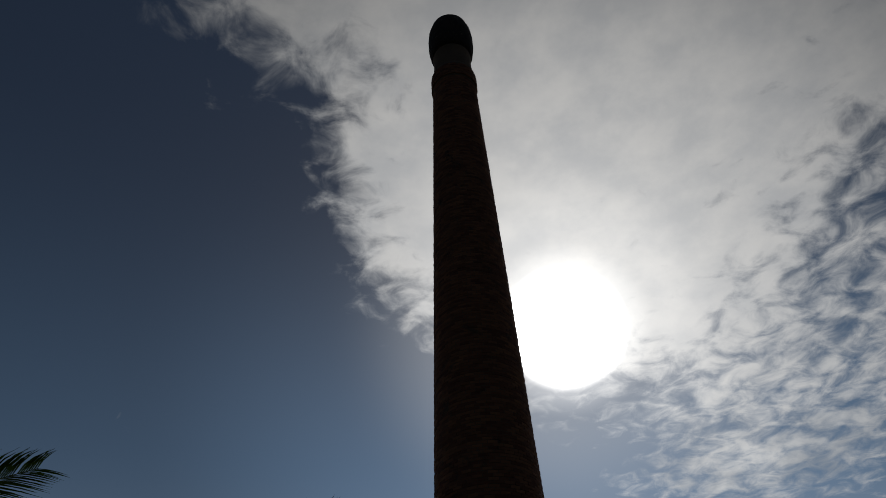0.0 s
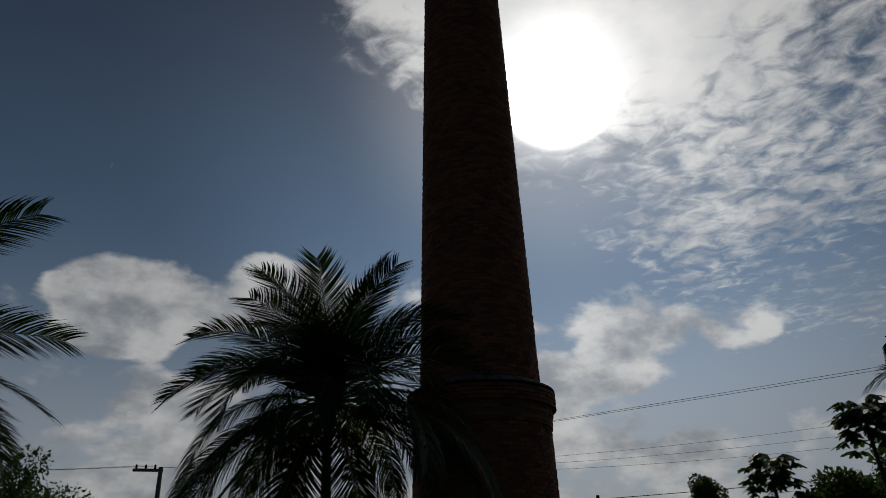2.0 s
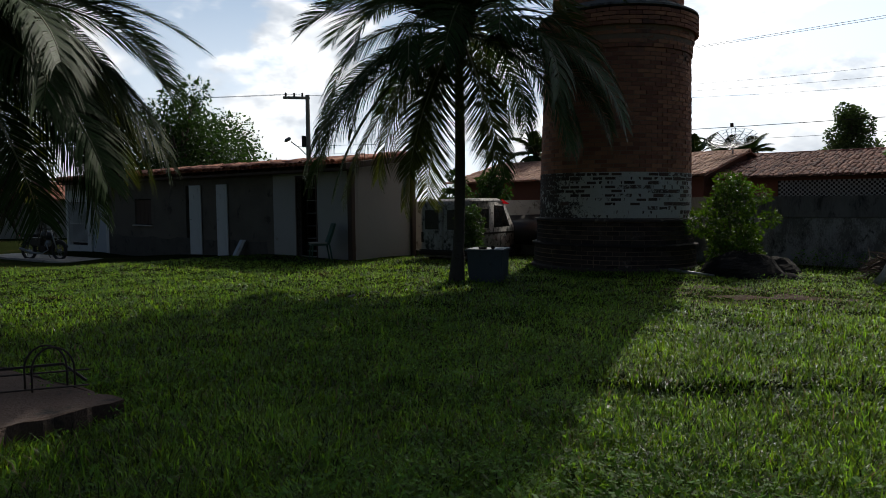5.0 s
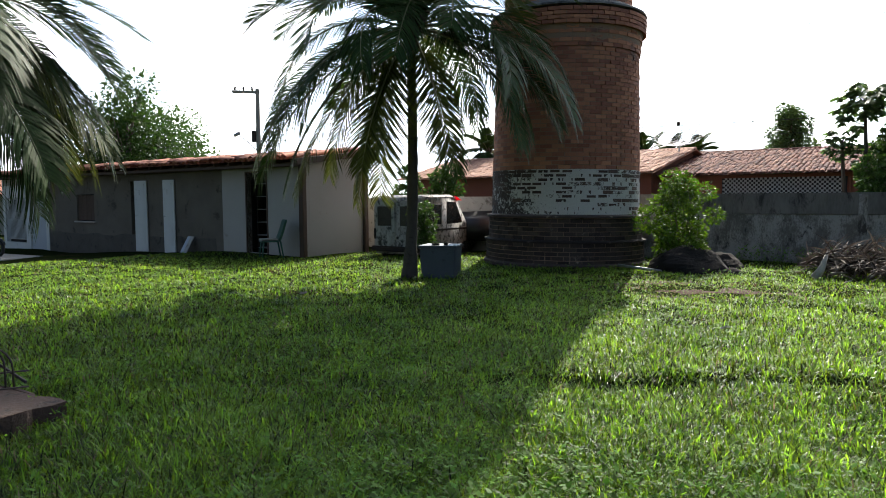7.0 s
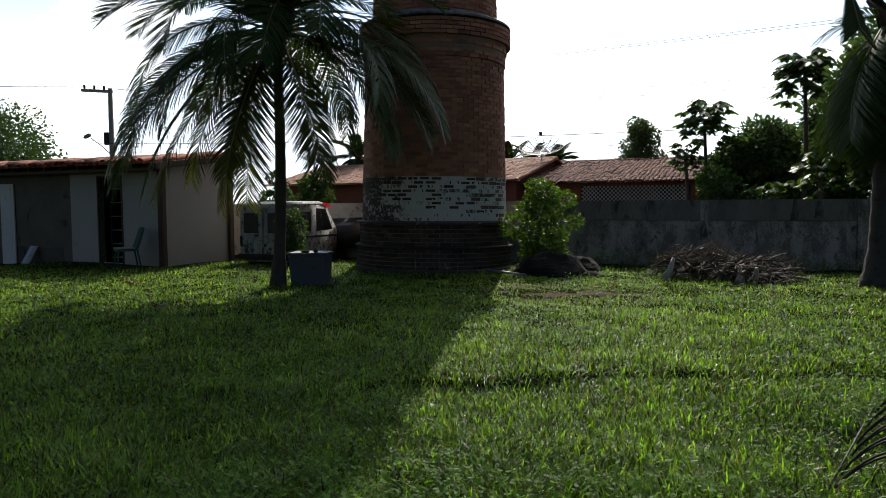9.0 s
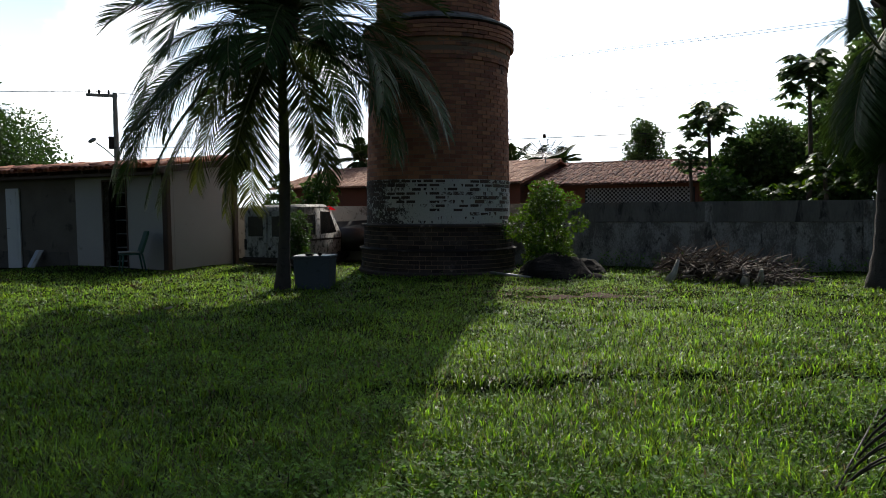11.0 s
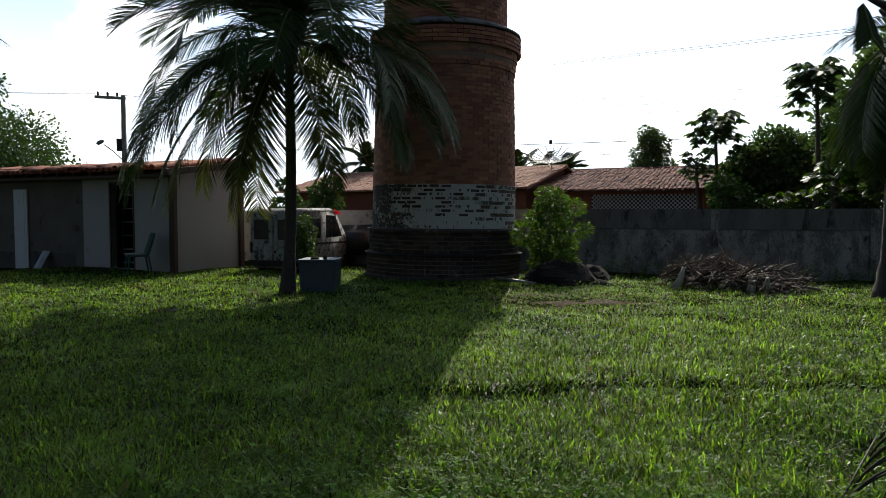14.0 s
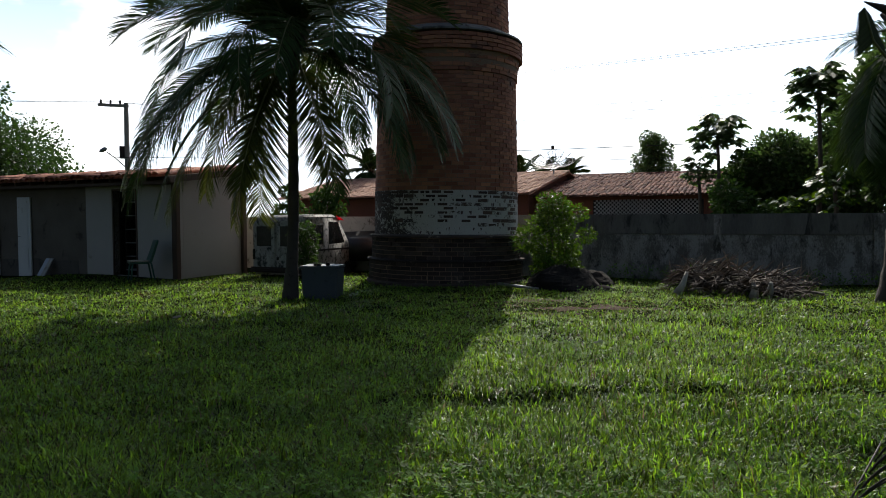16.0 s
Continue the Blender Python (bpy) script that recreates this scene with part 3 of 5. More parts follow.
def build_shed():
    L, z1 = 18.3, 2.27
    shed = thing("shed", SHED, "long low shed, grey and white walls under red clay tiles", "shed")
    part("wall_painted", wall_with_openings(1.95, 5.13, -0.1, z1, -0.15, 0, [(3.34, 4.12, 0.02, 2.1)]), PAINT_WHITE, shed, "white painted wall")
    part("wall_rendered", wall_with_openings(5.134, 14.8, -0.6, z1, -0.15, -0.01, [(7.5, 7.9, -0.2, 2.0), (8.95, 9.6, -0.25, 2.0), (11.75, 12.85, 0.75, 1.62)]), RENDER_GREY, shed, "bare grey cement render wall")
    part("wall_end_painted", wall_with_openings(14.804, L, -0.6, z1 - 0.05, -0.15, 0.004, [(15.0, 16.2, -0.34, 1.78), (16.5, 18.1, -0.1, 1.55)]), DOOR_WHITE, shed, "white painted end wall")
    gable = Shape().outline([(-2.16, -0.1), (-0.154, -0.1), (-0.154, z1 + 0.10), (-2.16, z1 + 0.34)], 1.95, 2.10)
    gable.v = [(y, x, z) for x, y, z in gable.v]
    part("side_wall", gable, PAINT_WHITE, shed)
    part("side_wall", Shape().box(L - 0.15, L, -2.16, -0.154, -0.6, z1), PAINT_WHITE, shed)
    part("back_wall", Shape().box(1.95, L, -2.31, -2.164, -0.6, 2.60), RENDER_GREY, shed)
    rnd = random.Random(17)
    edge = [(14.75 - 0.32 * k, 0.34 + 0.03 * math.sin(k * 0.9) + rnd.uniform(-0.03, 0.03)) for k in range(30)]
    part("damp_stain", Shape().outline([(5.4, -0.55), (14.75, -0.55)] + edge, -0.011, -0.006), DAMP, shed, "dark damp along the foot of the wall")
    part("inner_floor", Shape().box(2.11, L - 0.16, -2.15, -0.16, -0.6, 0.0), INTERIOR_SHADE, shed)
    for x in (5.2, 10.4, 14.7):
        part("partition", Shape().box(x, x + 0.1, -2.15, -0.16, 0, 2.3), INTERIOR_SHADE, shed)
    part("eave_beam", Shape().box(1.90, L, 0.02, 0.12, z1 - 0.06, z1 + 0.06), TIMBER, shed, bevel=0.008)
    part("fascia", Shape().box(1.88, L + 0.1, 0.36, 0.40, z1 - 0.06, z1 + 0.0), TIMBER, shed, bevel=0.006)
    for k in range(28):
        x = 1.98 + k * 0.6
        part("rafter", Shape().box(x, x + 0.06, -2.30, 0.35, -0.05, 0.04, pose(0, 0, z1 + 0.11) @ pose(0, 0, 0, -7)), TIMBER, shed)
    part("verge_beam", Shape().box(1.76, 1.90, -2.32, 0.40, -0.10, 0.05, pose(0, 0, z1 + 0.11) @ pose(0, 0, 0, -7)), TIMBER, shed, "dark beam under the roof edge", bevel=0.01)
    part("post", Shape().box(1.87, 2.03, 0.005, 0.13, -0.1, z1 - 0.06), TIMBER, shed, "dark timber post", bevel=0.01)
    part("corner_post", Shape().box(1.85, 1.945, -2.22, -2.08, -0.1, z1 + 0.2), TIMBER, shed, "rust-brown corner post", bevel=0.01)
    # open dark doorway with shelves behind it
    part("door_frame", Shape().box(3.30, 3.34, -0.16, 0.02, 0, 2.14).box(4.12, 4.16, -0.16, 0.02, 0, 2.14).box(3.30, 4.16, -0.16, 0.02, 2.1, 2.14), TIMBER, shed)
    # two white door leaves standing ajar
    for x, w, tilt in ((8.66, 0.48, 14), (7.27, 0.46, 8)):
        d = part("door", Shape().box(0, w, -0.02, 0.02, -0.12, 2.0), DOOR_WHITE, shed, "white painted wooden door leaf, ajar", bevel=0.006, m=pose(x, 0.03, 0, 0, 0, tilt))
        for z in (0.12, 0.78, 1.42):
            part("panel", Shape().box(0.09, w - 0.09, 0.021, 0.03, z, z + 0.5), DOOR_WHITE, d, bevel=0.006)
        part("handle", Shape().tube([(w - 0.06, 0.02, 0.95), (w - 0.06, 0.06, 0.95), (w - 0.14, 0.06, 0.95)], 0.009), STEEL, d)
    d = part("door", Shape().box(15.02, 16.18, -0.10, -0.06, -0.33, 1.77), DOOR_GREY, shed, "grey-blue metal door, shut", bevel=0.006)
    for z in (0.12, 1.18):
        part("rail", Shape().box(15.05, 16.15, -0.058, -0.045, z, z + 0.03), DOOR_GREY, d)
    part("handle", Shape().box(16.0, 16.12, -0.058, -0.01, 0.68, 0.74), IRON, d, bevel=0.01)
    w = part("window", Shape().box(11.77, 12.83, -0.11, -0.08, 0.77, 1.60), RENDER_GREY, shed, "boarded window")
    part("sill", Shape().box(11.65, 12.95, -0.1, 0.06, 0.70, 0.748), PAINT_WHITE, w, bevel=0.01)
    for k in range(4):
        part("board", Shape().box(11.79 + k * 0.26, 12.04 + k * 0.26, -0.079, -0.06, 0.78, 1.59), TIMBER, w)
    g = part("barred_gate", Shape().box(16.5, 18.1, -0.08, -0.05, 1.48, 1.53), PAINT_WHITE, shed, "white barred gate")
    for z in (0.0, 0.7):
        part("rail", Shape().box(16.5, 18.1, -0.08, -0.05, z, z + 0.05), PAINT_WHITE, g)
    for k in range(17):
        x = 16.56 + k * 0.09
        part("bar", Shape().tube([(x, -0.04, 0.02), (x, -0.04, 1.5)], 0.014, 6), DOOR_WHITE, g)
    for k in range(3):
        part("sheet", Shape().box(14.9 + k * 1.1, 15.9 + k * 1.1, 0.005, 0.012, 2.0, 2.2), PAINT_WHITE, shed)
    roof = part("roof", channels(L - 1.75, 2.85), TILE, shed, "weathered red clay tile roof")
    roof.matrix_basis = pose(L + 0.15, 0.46, z1 + 0.09, 0, 0, 180) @ pose(0, 0, 0, 7)
    poses_ = tile_field(L - 1.75, 2.85, 5)
    poses_.sort(key=lambda m: m.translation.y > 1.15)
    cut = sum(m.translation.y <= 1.15 for m in poses_)
    loose, rest = poses_[:min(cut, 300)], poses_[min(cut, 300):]
    tagged(part("roof_tiles", joined_tiles(rest), TILE, roof), kind="stuff")
    return shed, roof, loose


shed, shed_roof, shed_tiles = build_shed()


def build_shelf_rack():
    m = SHED @ pose(3.73, -0.55, 0)
    rack = thing("shelf_rack", m, "dark metal shelf rack standing inside the doorway", "shelf")
    for x in (-0.37, 0.35):
        for y in (-0.2, 0.2):
            part("upright", Shape().box(x, x + 0.03, y, y + 0.03, 0.0, 2.05), IRON, rack)
    for k in range(6):
        part("shelf", Shape().box(-0.38, 0.39, -0.2, 0.235, 0.12 + 0.34 * k, 0.145 + 0.34 * k), STEEL, rack, bevel=0.005)


build_shelf_rack()


# ---- boundary wall ----
def build_boundary_wall():
    m = pose(4.3, 16.35, 0, 0, 0, -27.5)
    w = thing("boundary_wall", m, "weathered grey plaster boundary wall with dark mould", "wall", kind="structure")
    part("lower", Shape().box(-2.2, 8.6, 0, 0.18, -0.3, 1.02), WALL_OLD, w)
    part("pale_stretch", Shape().box(-16, -2.204, -0.01, 0.17, -0.4, 1.45), PALE_WALL, w, "whitewashed stained stretch", bevel=0.012)
    part("upper", Shape().box(-2.2, 8.6, -0.025, 0.20, 1.024, 1.47), WALL_TOP, w, "darker upper strip", bevel=0.012)
    for x in (2.9, 5.9):
        part("pilaster", Shape().box(x, x + 0.16, -0.05, -0.026, -0.2, 1.44), WALL_OLD, w, bevel=0.01)
    return w


build_boundary_wall()


# ---- palms and trees ----
def frond_shape(length, droop, rnd, pairs=46, leaflet=0.8, hang=0.6, twist=0.0, ragged=0.0):
    """A feather leaf along +x that rises and then bends down; leaflets hang from it on both sides."""
    stalk, leaves = [], Shape()
    p, ang = Vector((0, 0, 0)), 0.0
    n = 14
    for i in range(n + 1):
        stalk.append(p.copy())
        ang = -droop * (i / n) ** 1.15
        p = p + Vector((math.cos(ang), twist * i / n * 0.3, math.sin(ang))) * (length / n)
    for i in range(pairs):
        t = 0.16 + 0.84 * i / (pairs - 1)
        k = min(int(t * n), n - 1)
        q = stalk[k].lerp(stalk[k + 1], t * n - k)
        d = (stalk[k + 1] - stalk[k]).normalized()
        up_ = Vector((-d.z, 0, d.x))
        ll = leaflet * (math.sin(math.pi * (0.12 + 0.80 * t)) ** 0.6) * rnd.uniform(0.85, 1.1)
        for side in (-1, 1):
            if rnd.random() < 0.05 + 0.5 * ragged:
                continue
            out = (Vector((0, side, 0)) * (0.75 + 0.2 * rnd.random()) + d * (0.55 + 0.35 * t) + up_ * 0.12).normalized()
            out = (out + Vector((rnd.gauss(0, 1), rnd.gauss(0, 1), rnd.gauss(0, 1))) * 0.55 * ragged).normalized()
            w = (0.0122 if leaflet > 0.8 or ragged else 0.032) * rnd.uniform(0.8, 1.2)
            pts, a = [], q.copy()
            for s in range(4):
                g = out + Vector((0, 0, -1)) * hang * (s / 3.0) ** 1.1 * rnd.uniform(0.9, 1.3)
                pts.append(a.copy())
                a = a + g.normalized() * ll / 3
            wide = d.cross(out).cross(out).normalized()
            leaves.strip([(pt - wide * w * f, pt + wide * w * f) for pt, f in zip(pts, (0.6, 1.0, 0.75, 0.06))])
    return Shape().tube(stalk, [0.028 * (1 - 0.85 * i / n) for i in range(n + 1)], 5), leaves


def coconut_palm(name, base, crown, label, fronds, seed, trunk_r=0.12, leaflet=0.92):
    """fronds: rows of (heading, rise, length, droop, material)."""
    rnd = random.Random(seed)
    base, crown = Vector(base), Vector(crown)
    palm = thing(name, pose(*base), label, "palm tree")
    rel = crown - base
    pts, rad = [], []
    n = 26
    for i in range(n + 1):
        t = i / n
        bend = Vector((0.10 * math.sin(t * 2.4), 0.06 * math.sin(t * 3), 0))
        pts.append(Vector((rel.x * t, rel.y * t, -0.1 + (rel.z + 0.1) * t)) + bend * (1 - t))
        rad.append(trunk_r * (1.5 - 0.5 * min(1, t * 6)) * (1.0 - 0.25 * t) * (1.05 if i % 2 else 0.97))
    part("trunk", Shape().tube(pts, rad, 14), TRUNK, palm, "ringed grey palm trunk", smooth=True)
    heart = Shape()
    for k in range(9):
        a = k * 2.4
        d = Vector((math.cos(a) * 0.22, math.sin(a) * 0.22, 0.25))
        heart.tube([rel - Vector((0, 0, 0.35)), rel + d * 0.6, rel + d * 1.5], [0.1, 0.09, 0.03], 6)
    part("crown_shaft", heart, FROND_DRY, palm, "fibrous brown leaf bases", smooth=True)
    if leaflet > 0.8:
        part("spathe", Shape().tube([rel + Vector((-0.1, -0.1, 0.15)), rel + Vector((-0.45, -0.2, 0.32)), rel + Vector((-0.85, -0.25, 0.42))], [0.03, 0.07, 0.01], 6), FROND_DRY, palm, "dry brown flower sheath", smooth=True)
    for k, (head, rise, length, droop, mat) in enumerate(fronds):
        stalk, leaves = frond_shape(length, droop, rnd, pairs=int(29 * length), leaflet=leaflet, hang=0.5 + 0.4 * rnd.random() + (max(0.5 if rise > -30 and leaflet > 0.8 else 0.0, (droop - 1.1) * 3.2) if rise < 25 else 0.0), twist=rnd.uniform(-0.6, 0.6))
        f = part("frond", leaves, mat, palm, m=pose(rel.x, rel.y, rel.z, 0, 0, head) @ pose(0, 0, 0.05, 0, -rise, 0) @ pose(0, 0, 0, rnd.uniform(-25, 25)))
        part("stalk", stalk, STALK if mat is not FROND_DRY else FROND_DRY, f, smooth=True)
    return palm


def ring_of_fronds(seed, n=30, length=3.5, top=86, low=-30):
    """Fronds from the upright spear at the heart down to the hanging oldest ones."""
    rnd = random.Random(seed)
    rows = []
    for k in range(n):
        t = k / (n - 1)
        rise = top - (top - low) * t + rnd.uniform(-6, 6)
        rows.append((k * 137.5 + rnd.uniform(-12, 12), rise, length * rnd.uniform(0.92, 1.08), radians(38 + 72 * t + rnd.uniform(-8, 12)), FROND if t < 0.84 else FROND_OLD))
    return rows


def crown_shape(blobs, leaves, size, rnd, flat=0.6):
    """Leaves strewn on and in soft blobs (centre, radius); each leaf is a folded blade."""
    s = Shape()
    total = sum(r * r for _, r in blobs)
    for c, r in blobs:
        for _ in range(int(leaves * r * r / total)):
            d = Vector((rnd.gauss(0, 1), rnd.gauss(0, 1), rnd.gauss(0, 1))).normalized()
            p = Vector(c) + Vector((d.x, d.y, d.z * 0.85)) * r * rnd.uniform(0.55, 1.08)
            k = size * rnd.uniform(0.6, 1.3)
            a = (d + Vector((rnd.gauss(0, 0.7), rnd.gauss(0, 0.7), rnd.gauss(-0.3, 0.5)))).normalized()
            b = a.orthogonal().normalized()
            b = (b * math.cos(rnd.random() * 6.28) + a.cross(b) * math.sin(rnd.random() * 6.28)).normalized() * flat * 0.5 * k
            fold = a.cross(b) * 0.25
            i = len(s.v)
            s.v += [tuple(p), tuple(p + a * k * 0.5 + b + fold), tuple(p + a * k), tuple(p + a * k * 0.5 - b + fold)]
            s.f += [(i, i + 1, i + 2), (i, i + 2, i + 3)]
    return s


def leafy_tree(name, base, height, spread, label, mat, seed, blobs=14, leaves=5000, size=0.22, trunk=0.16, low=0.35, category="tree", cone=0.0):
    rnd = random.Random(seed)
    t = thing(name, pose(*base), label, category)
    cs = []
    for k in range(blobs):
        z = height * (low + (1 - low) * (k + 0.5) / blobs)
        r = spread * (0.55 + 0.45 * math.sin(math.pi * min(1, (k + 1.0) / blobs)))
        thin = 1 - cone * k / blobs
        a = k * 2.4 + rnd.uniform(-0.4, 0.4)
        q = r * rnd.uniform(0.25, 0.75) * thin
        cs.append(((q * math.cos(a), q * math.sin(a), z), spread * rnd.uniform(0.28, 0.45) * (0.3 + 0.7 * thin)))
    limbs = Shape().tube([(0, 0, -0.3), (0.05, 0, height * 0.3), (0, 0.08, height * 0.8)], [trunk * 1.2, trunk, trunk * 0.3], 8)
    part("trunk", limbs, BARK, t, smooth=True)
    for c, r in cs[::2]:
        part("limb", Shape().tube([(0.02, 0, min(c[2] * 0.6, height * 0.5)), (c[0] * 0.5, c[1] * 0.5, c[2] * 0.8), c], [trunk * 0.5, trunk * 0.35, trunk * 0.1], 6), BARK, t, smooth=True)
    part("crown", crown_shape(cs, leaves, size, rnd), mat, t)
    return t


def papaya_tree(base, height, label, seed, mat, n=22, reach=1.1):
    """A bare stem with a parasol of big lobed leaves on long stalks."""
    rnd = random.Random(seed)
    t = thing("papaya_tree", pose(*base), label, "tree")
    part("trunk", Shape().tube([(0, 0, -0.2), (0.08, 0, height * 0.5), (0, 0.05, height)], [0.085, 0.065, 0.045], 8), BARK, t, smooth=True)
    for k in range(n):
        a, e = k * 2.4, radians(rnd.uniform(-30, 60))
        d = Vector((math.cos(a) * math.cos(e), math.sin(a) * math.cos(e), math.sin(e)))
        root = Vector((0, 0.05, height - 0.08 - 0.55 * reach * (k % 3) * rnd.random()))
        tip = root + d * reach * rnd.uniform(0.45, 1.0)
        s = Shape().tube([root, tip], [0.013, 0.008], 4)
        for lobe in range(7):
            b = (lobe - 3) * 0.66
            out = Vector((math.cos(a + b), math.sin(a + b), -0.45 - 0.25 * abs(b) + rnd.uniform(-0.2, 0.2))).normalized()
            wide = Vector((-math.sin(a + b), math.cos(a + b), rnd.uniform(-0.5, 0.5)))
            ln = reach * 0.5 * (1 - 0.1 * abs(lobe - 3)) * rnd.uniform(0.75, 1.15)
            s.strip([(tip + out * ln * u - wide * ln * q, tip + out * ln * u + wide * ln * q) for u, q in ((0, 0.04), (0.3, 0.16), (0.45, 0.23), (0.6, 0.16), (0.8, 0.17), (1, 0.01))])
        part("leaf", s, mat, t)
    return t


def on_ray(az, dist, z=None):
    x, y = dist * math.sin(radians(az)), dist * math.cos(radians(az))
    return (x, y, gz(x, y) if z is None else z)


long_fronds = [
    (181, 20, 3.35, 2.0, FROND), (172, 8, 3.2, 1.75, FROND), (192, -14, 3.8, 1.1, FROND), (200, -22, 3.9, 0.95, FROND), (188, -30, 3.7, 0.85, FROND), (197, -38, 3.6, 0.7, FROND_OLD), (184, -6, 3.4, 1.3, FROND), (211, -10, 3.5, 1.3, FROND),
    (178, 44, 3.0, 1.75, FROND), (190, 40, 3.1, 1.7, FROND), (160, 55, 3.1, 1.6, FROND), (202, 58, 3.0, 1.7, FROND),
    (216, -40, 3.0, 0.85, FROND_OLD), (234, -52, 2.7, 0.6, FROND_OLD), (318, -56, 2.4, 0.5, FROND_OLD), (198, -64, 3.2, 0.4, FROND_OLD), (224, -68, 3.0, 0.35, FROND_OLD), (182, -58, 3.0, 0.5, FROND), (345, -64, 2.7, 0.4, FROND), (150, -46, 2.5, 0.7, FROND),
    (352, 20, 3.7, 1.95, FROND), (338, 6, 3.7, 1.6, FROND), (4, 10, 3.5, 1.65, FROND), (326, 10, 3.4, 1.7, FROND), (352, -8, 3.5, 1.2, FROND), (333, -18, 3.3, 1.05, FROND), (8, -4, 3.4, 1.3, FROND), (14, -12, 3.1, 1.25, FROND), (345, -10, 3.2, 1.3, FROND),
    (2, 46, 3.3, 1.8, FROND), (345, 56, 3.1, 1.7, FROND), (25, 36, 3.2, 1.7, FROND),
    (248, 24, 2.7, 2.1, FROND), (285, 28, 2.7, 2.1, FROND), (266, 50, 2.6, 2.0, FROND), (228, 36, 2.8, 2.1, FROND), (308, 38, 2.8, 2.1, FROND),
    (80, 8, 3.0, 1.5, FROND), (118, 12, 3.1, 1.6, FROND), (50, 0, 3.0, 1.5, FROND)]
coconut_palm("coconut_palm", on_ray(-8.5, 12.55), (-1.80, 12.6, 4.32), "coconut palm with long arching green fronds on the lawn", ring_of_fronds(11, 20, 2.85, 88, 50) + long_fronds, 11, 0.105, leaflet=0.84)
coconut_palm("coconut_palm", on_ray(-46.0, 10.4), (-7.55, 7.45, 3.62), "coconut palm with drooping yellowing fronds",
             ring_of_fronds(23, 22, 3.3, 48, -10) + [(45, 22, 3.3, 2.4, FROND), (32, 14, 3.3, 2.2, FROND_OLD), (60, 18, 3.3, 2.3, FROND), (46, -6, 3.2, 1.7, FROND_OLD), (20, 0, 3.1, 1.8, FROND), (38, -22, 3.0, 1.2, FROND_DRY), (52, -14, 3.1, 1.4, FROND), (28, 6, 3.5, 1.5, FROND), (12, 0, 3.5, 1.4, FROND_OLD), (-8, -8, 3.4, 1.3, FROND), (40, -2, 3.4, 1.4, FROND_OLD), (5, -55, 2.6, 0.5, FROND_DRY), (30, -50, 2.8, 0.6, FROND_DRY), (60, -60, 2.5, 0.5, FROND), (-15, -35, 3.0, 0.9, FROND), (18, -28, 3.2, 1.0, FROND), (48, -22, 3.2, 1.1, FROND), (38, 34, 3.3, 1.8, FROND), (15, 30, 3.2, 1.9, FROND), (20, 12, 3.4, 1.9, FROND), (45, 28, 3.5, 1.9, FROND), (-8, 22, 3.4, 2.0, FROND), (62, 5, 3.4, 1.8, FROND_OLD), (32, -12, 3.2, 1.4, FROND_OLD), (10, -5, 3.2, 1.5, FROND)], 23)
hanging = [(k * 47, -52 - (k * 17) % 34, 2.2, 0.6, FROND) for k in range(16)]
hanging += [(-60 + 24 * k, 40 - 8 * (k % 4), 2.0, 1.4, FROND) for k in range(4)] + [(165, 8, 0.8, 0.6, FROND)]
coconut_palm("coconut_palm", on_ray(36.3, 13.5), (8.1, 10.95, 4.3), "dark coconut palm beside the boundary wall", hanging, 31, 0.19)


def folded_frond(tip, foot):
    """A young frond still folded like a fan, its leaflets side by side, hanging from the crown by the wall."""
    tip, foot = Vector(tip), Vector(foot)
    t = thing("young_frond", pose(*tip), "young palm frond still folded, in a shade-dark colour, with a saw-toothed edge", "palm frond")
    part("stalk", Shape().tube([Vector((0, 0, 0)), (foot - tip) * 0.5, foot - tip, (foot - tip) * 1.6 + Vector((0.25, 0.1, 0.0))], [0.012, 0.016, 0.02, 0.02], 6), STALK, t, smooth=True)
    for side, reach in ((-1, 0.48), (1, 0.55)):
        for k in range(22):
            s = Shape()
            p = (foot - tip) * (k / 21)
            ln = reach * (0.35 + 0.65 * k / 21)
            out = Vector((side * 0.78, side * 0.25, -0.62)) * ln
            w = (foot - tip).normalized() * 0.0125
            s.strip([(p - w, p + w), (p + out * 0.6 - w, p + out * 0.6 + w), (p + out * 0.9 - w * 0.6, p + out * 0.9 + w * 0.6), (p + out - w * 0.1, p + out + w * 0.1)])
            part("leaflet", s, FROND_SHADED, t)


folded_frond(on_ray(34.15, 11.4, 4.24), on_ray(34.7, 11.5, 3.80))
leafy_tree("shade_tree", on_ray(-28.5, 33), 5.0, 3.8, "broad green tree behind the shed", LEAF, 41, 34, 34000, 0.14)
leafy_tree("shade_tree", on_ray(-29.5, 31), 6.4, 1.6, "thin upper sprays of a green tree behind the shed", LEAF, 141, 9, 2600, 0.15, low=0.7)
leafy_tree("conical_tree", on_ray(20.2, 42, 0), 5.9, 2.1, "small dark dense tree behind the tiled roof", LEAF_DARK, 42, 26, 16000, 0.15, cone=0.55)
leafy_tree("shade_tree", on_ray(29.4, 25, 0), 3.65, 1.7, "dense dark green tree behind the wall", LEAF_DARK, 43, 18, 12000, 0.16)
leafy_tree("shade_tree", on_ray(36.8, 20, 0), 5.3, 1.6, "tall dense dark tree behind the wall", LEAF_DARK, 44, 20, 12000, 0.17)
leafy_tree("shade_tree", on_ray(33.8, 23.5, 0), 4.2, 1.8, "dense dark green tree behind the wall", LEAF_DARK, 45, 20, 13000, 0.16, low=0.18)
papaya_tree(on_ray(24.8, 24, 0), 4.3, "papaya tree with a parasol of lobed leaves", 51, LEAF_DARK, 84, 0.72)
papaya_tree(on_ray(23.5, 23.5, 0), 3.0, "small papaya tree beside the tiled roof", 55, LEAF_DARK, 50, 0.5)
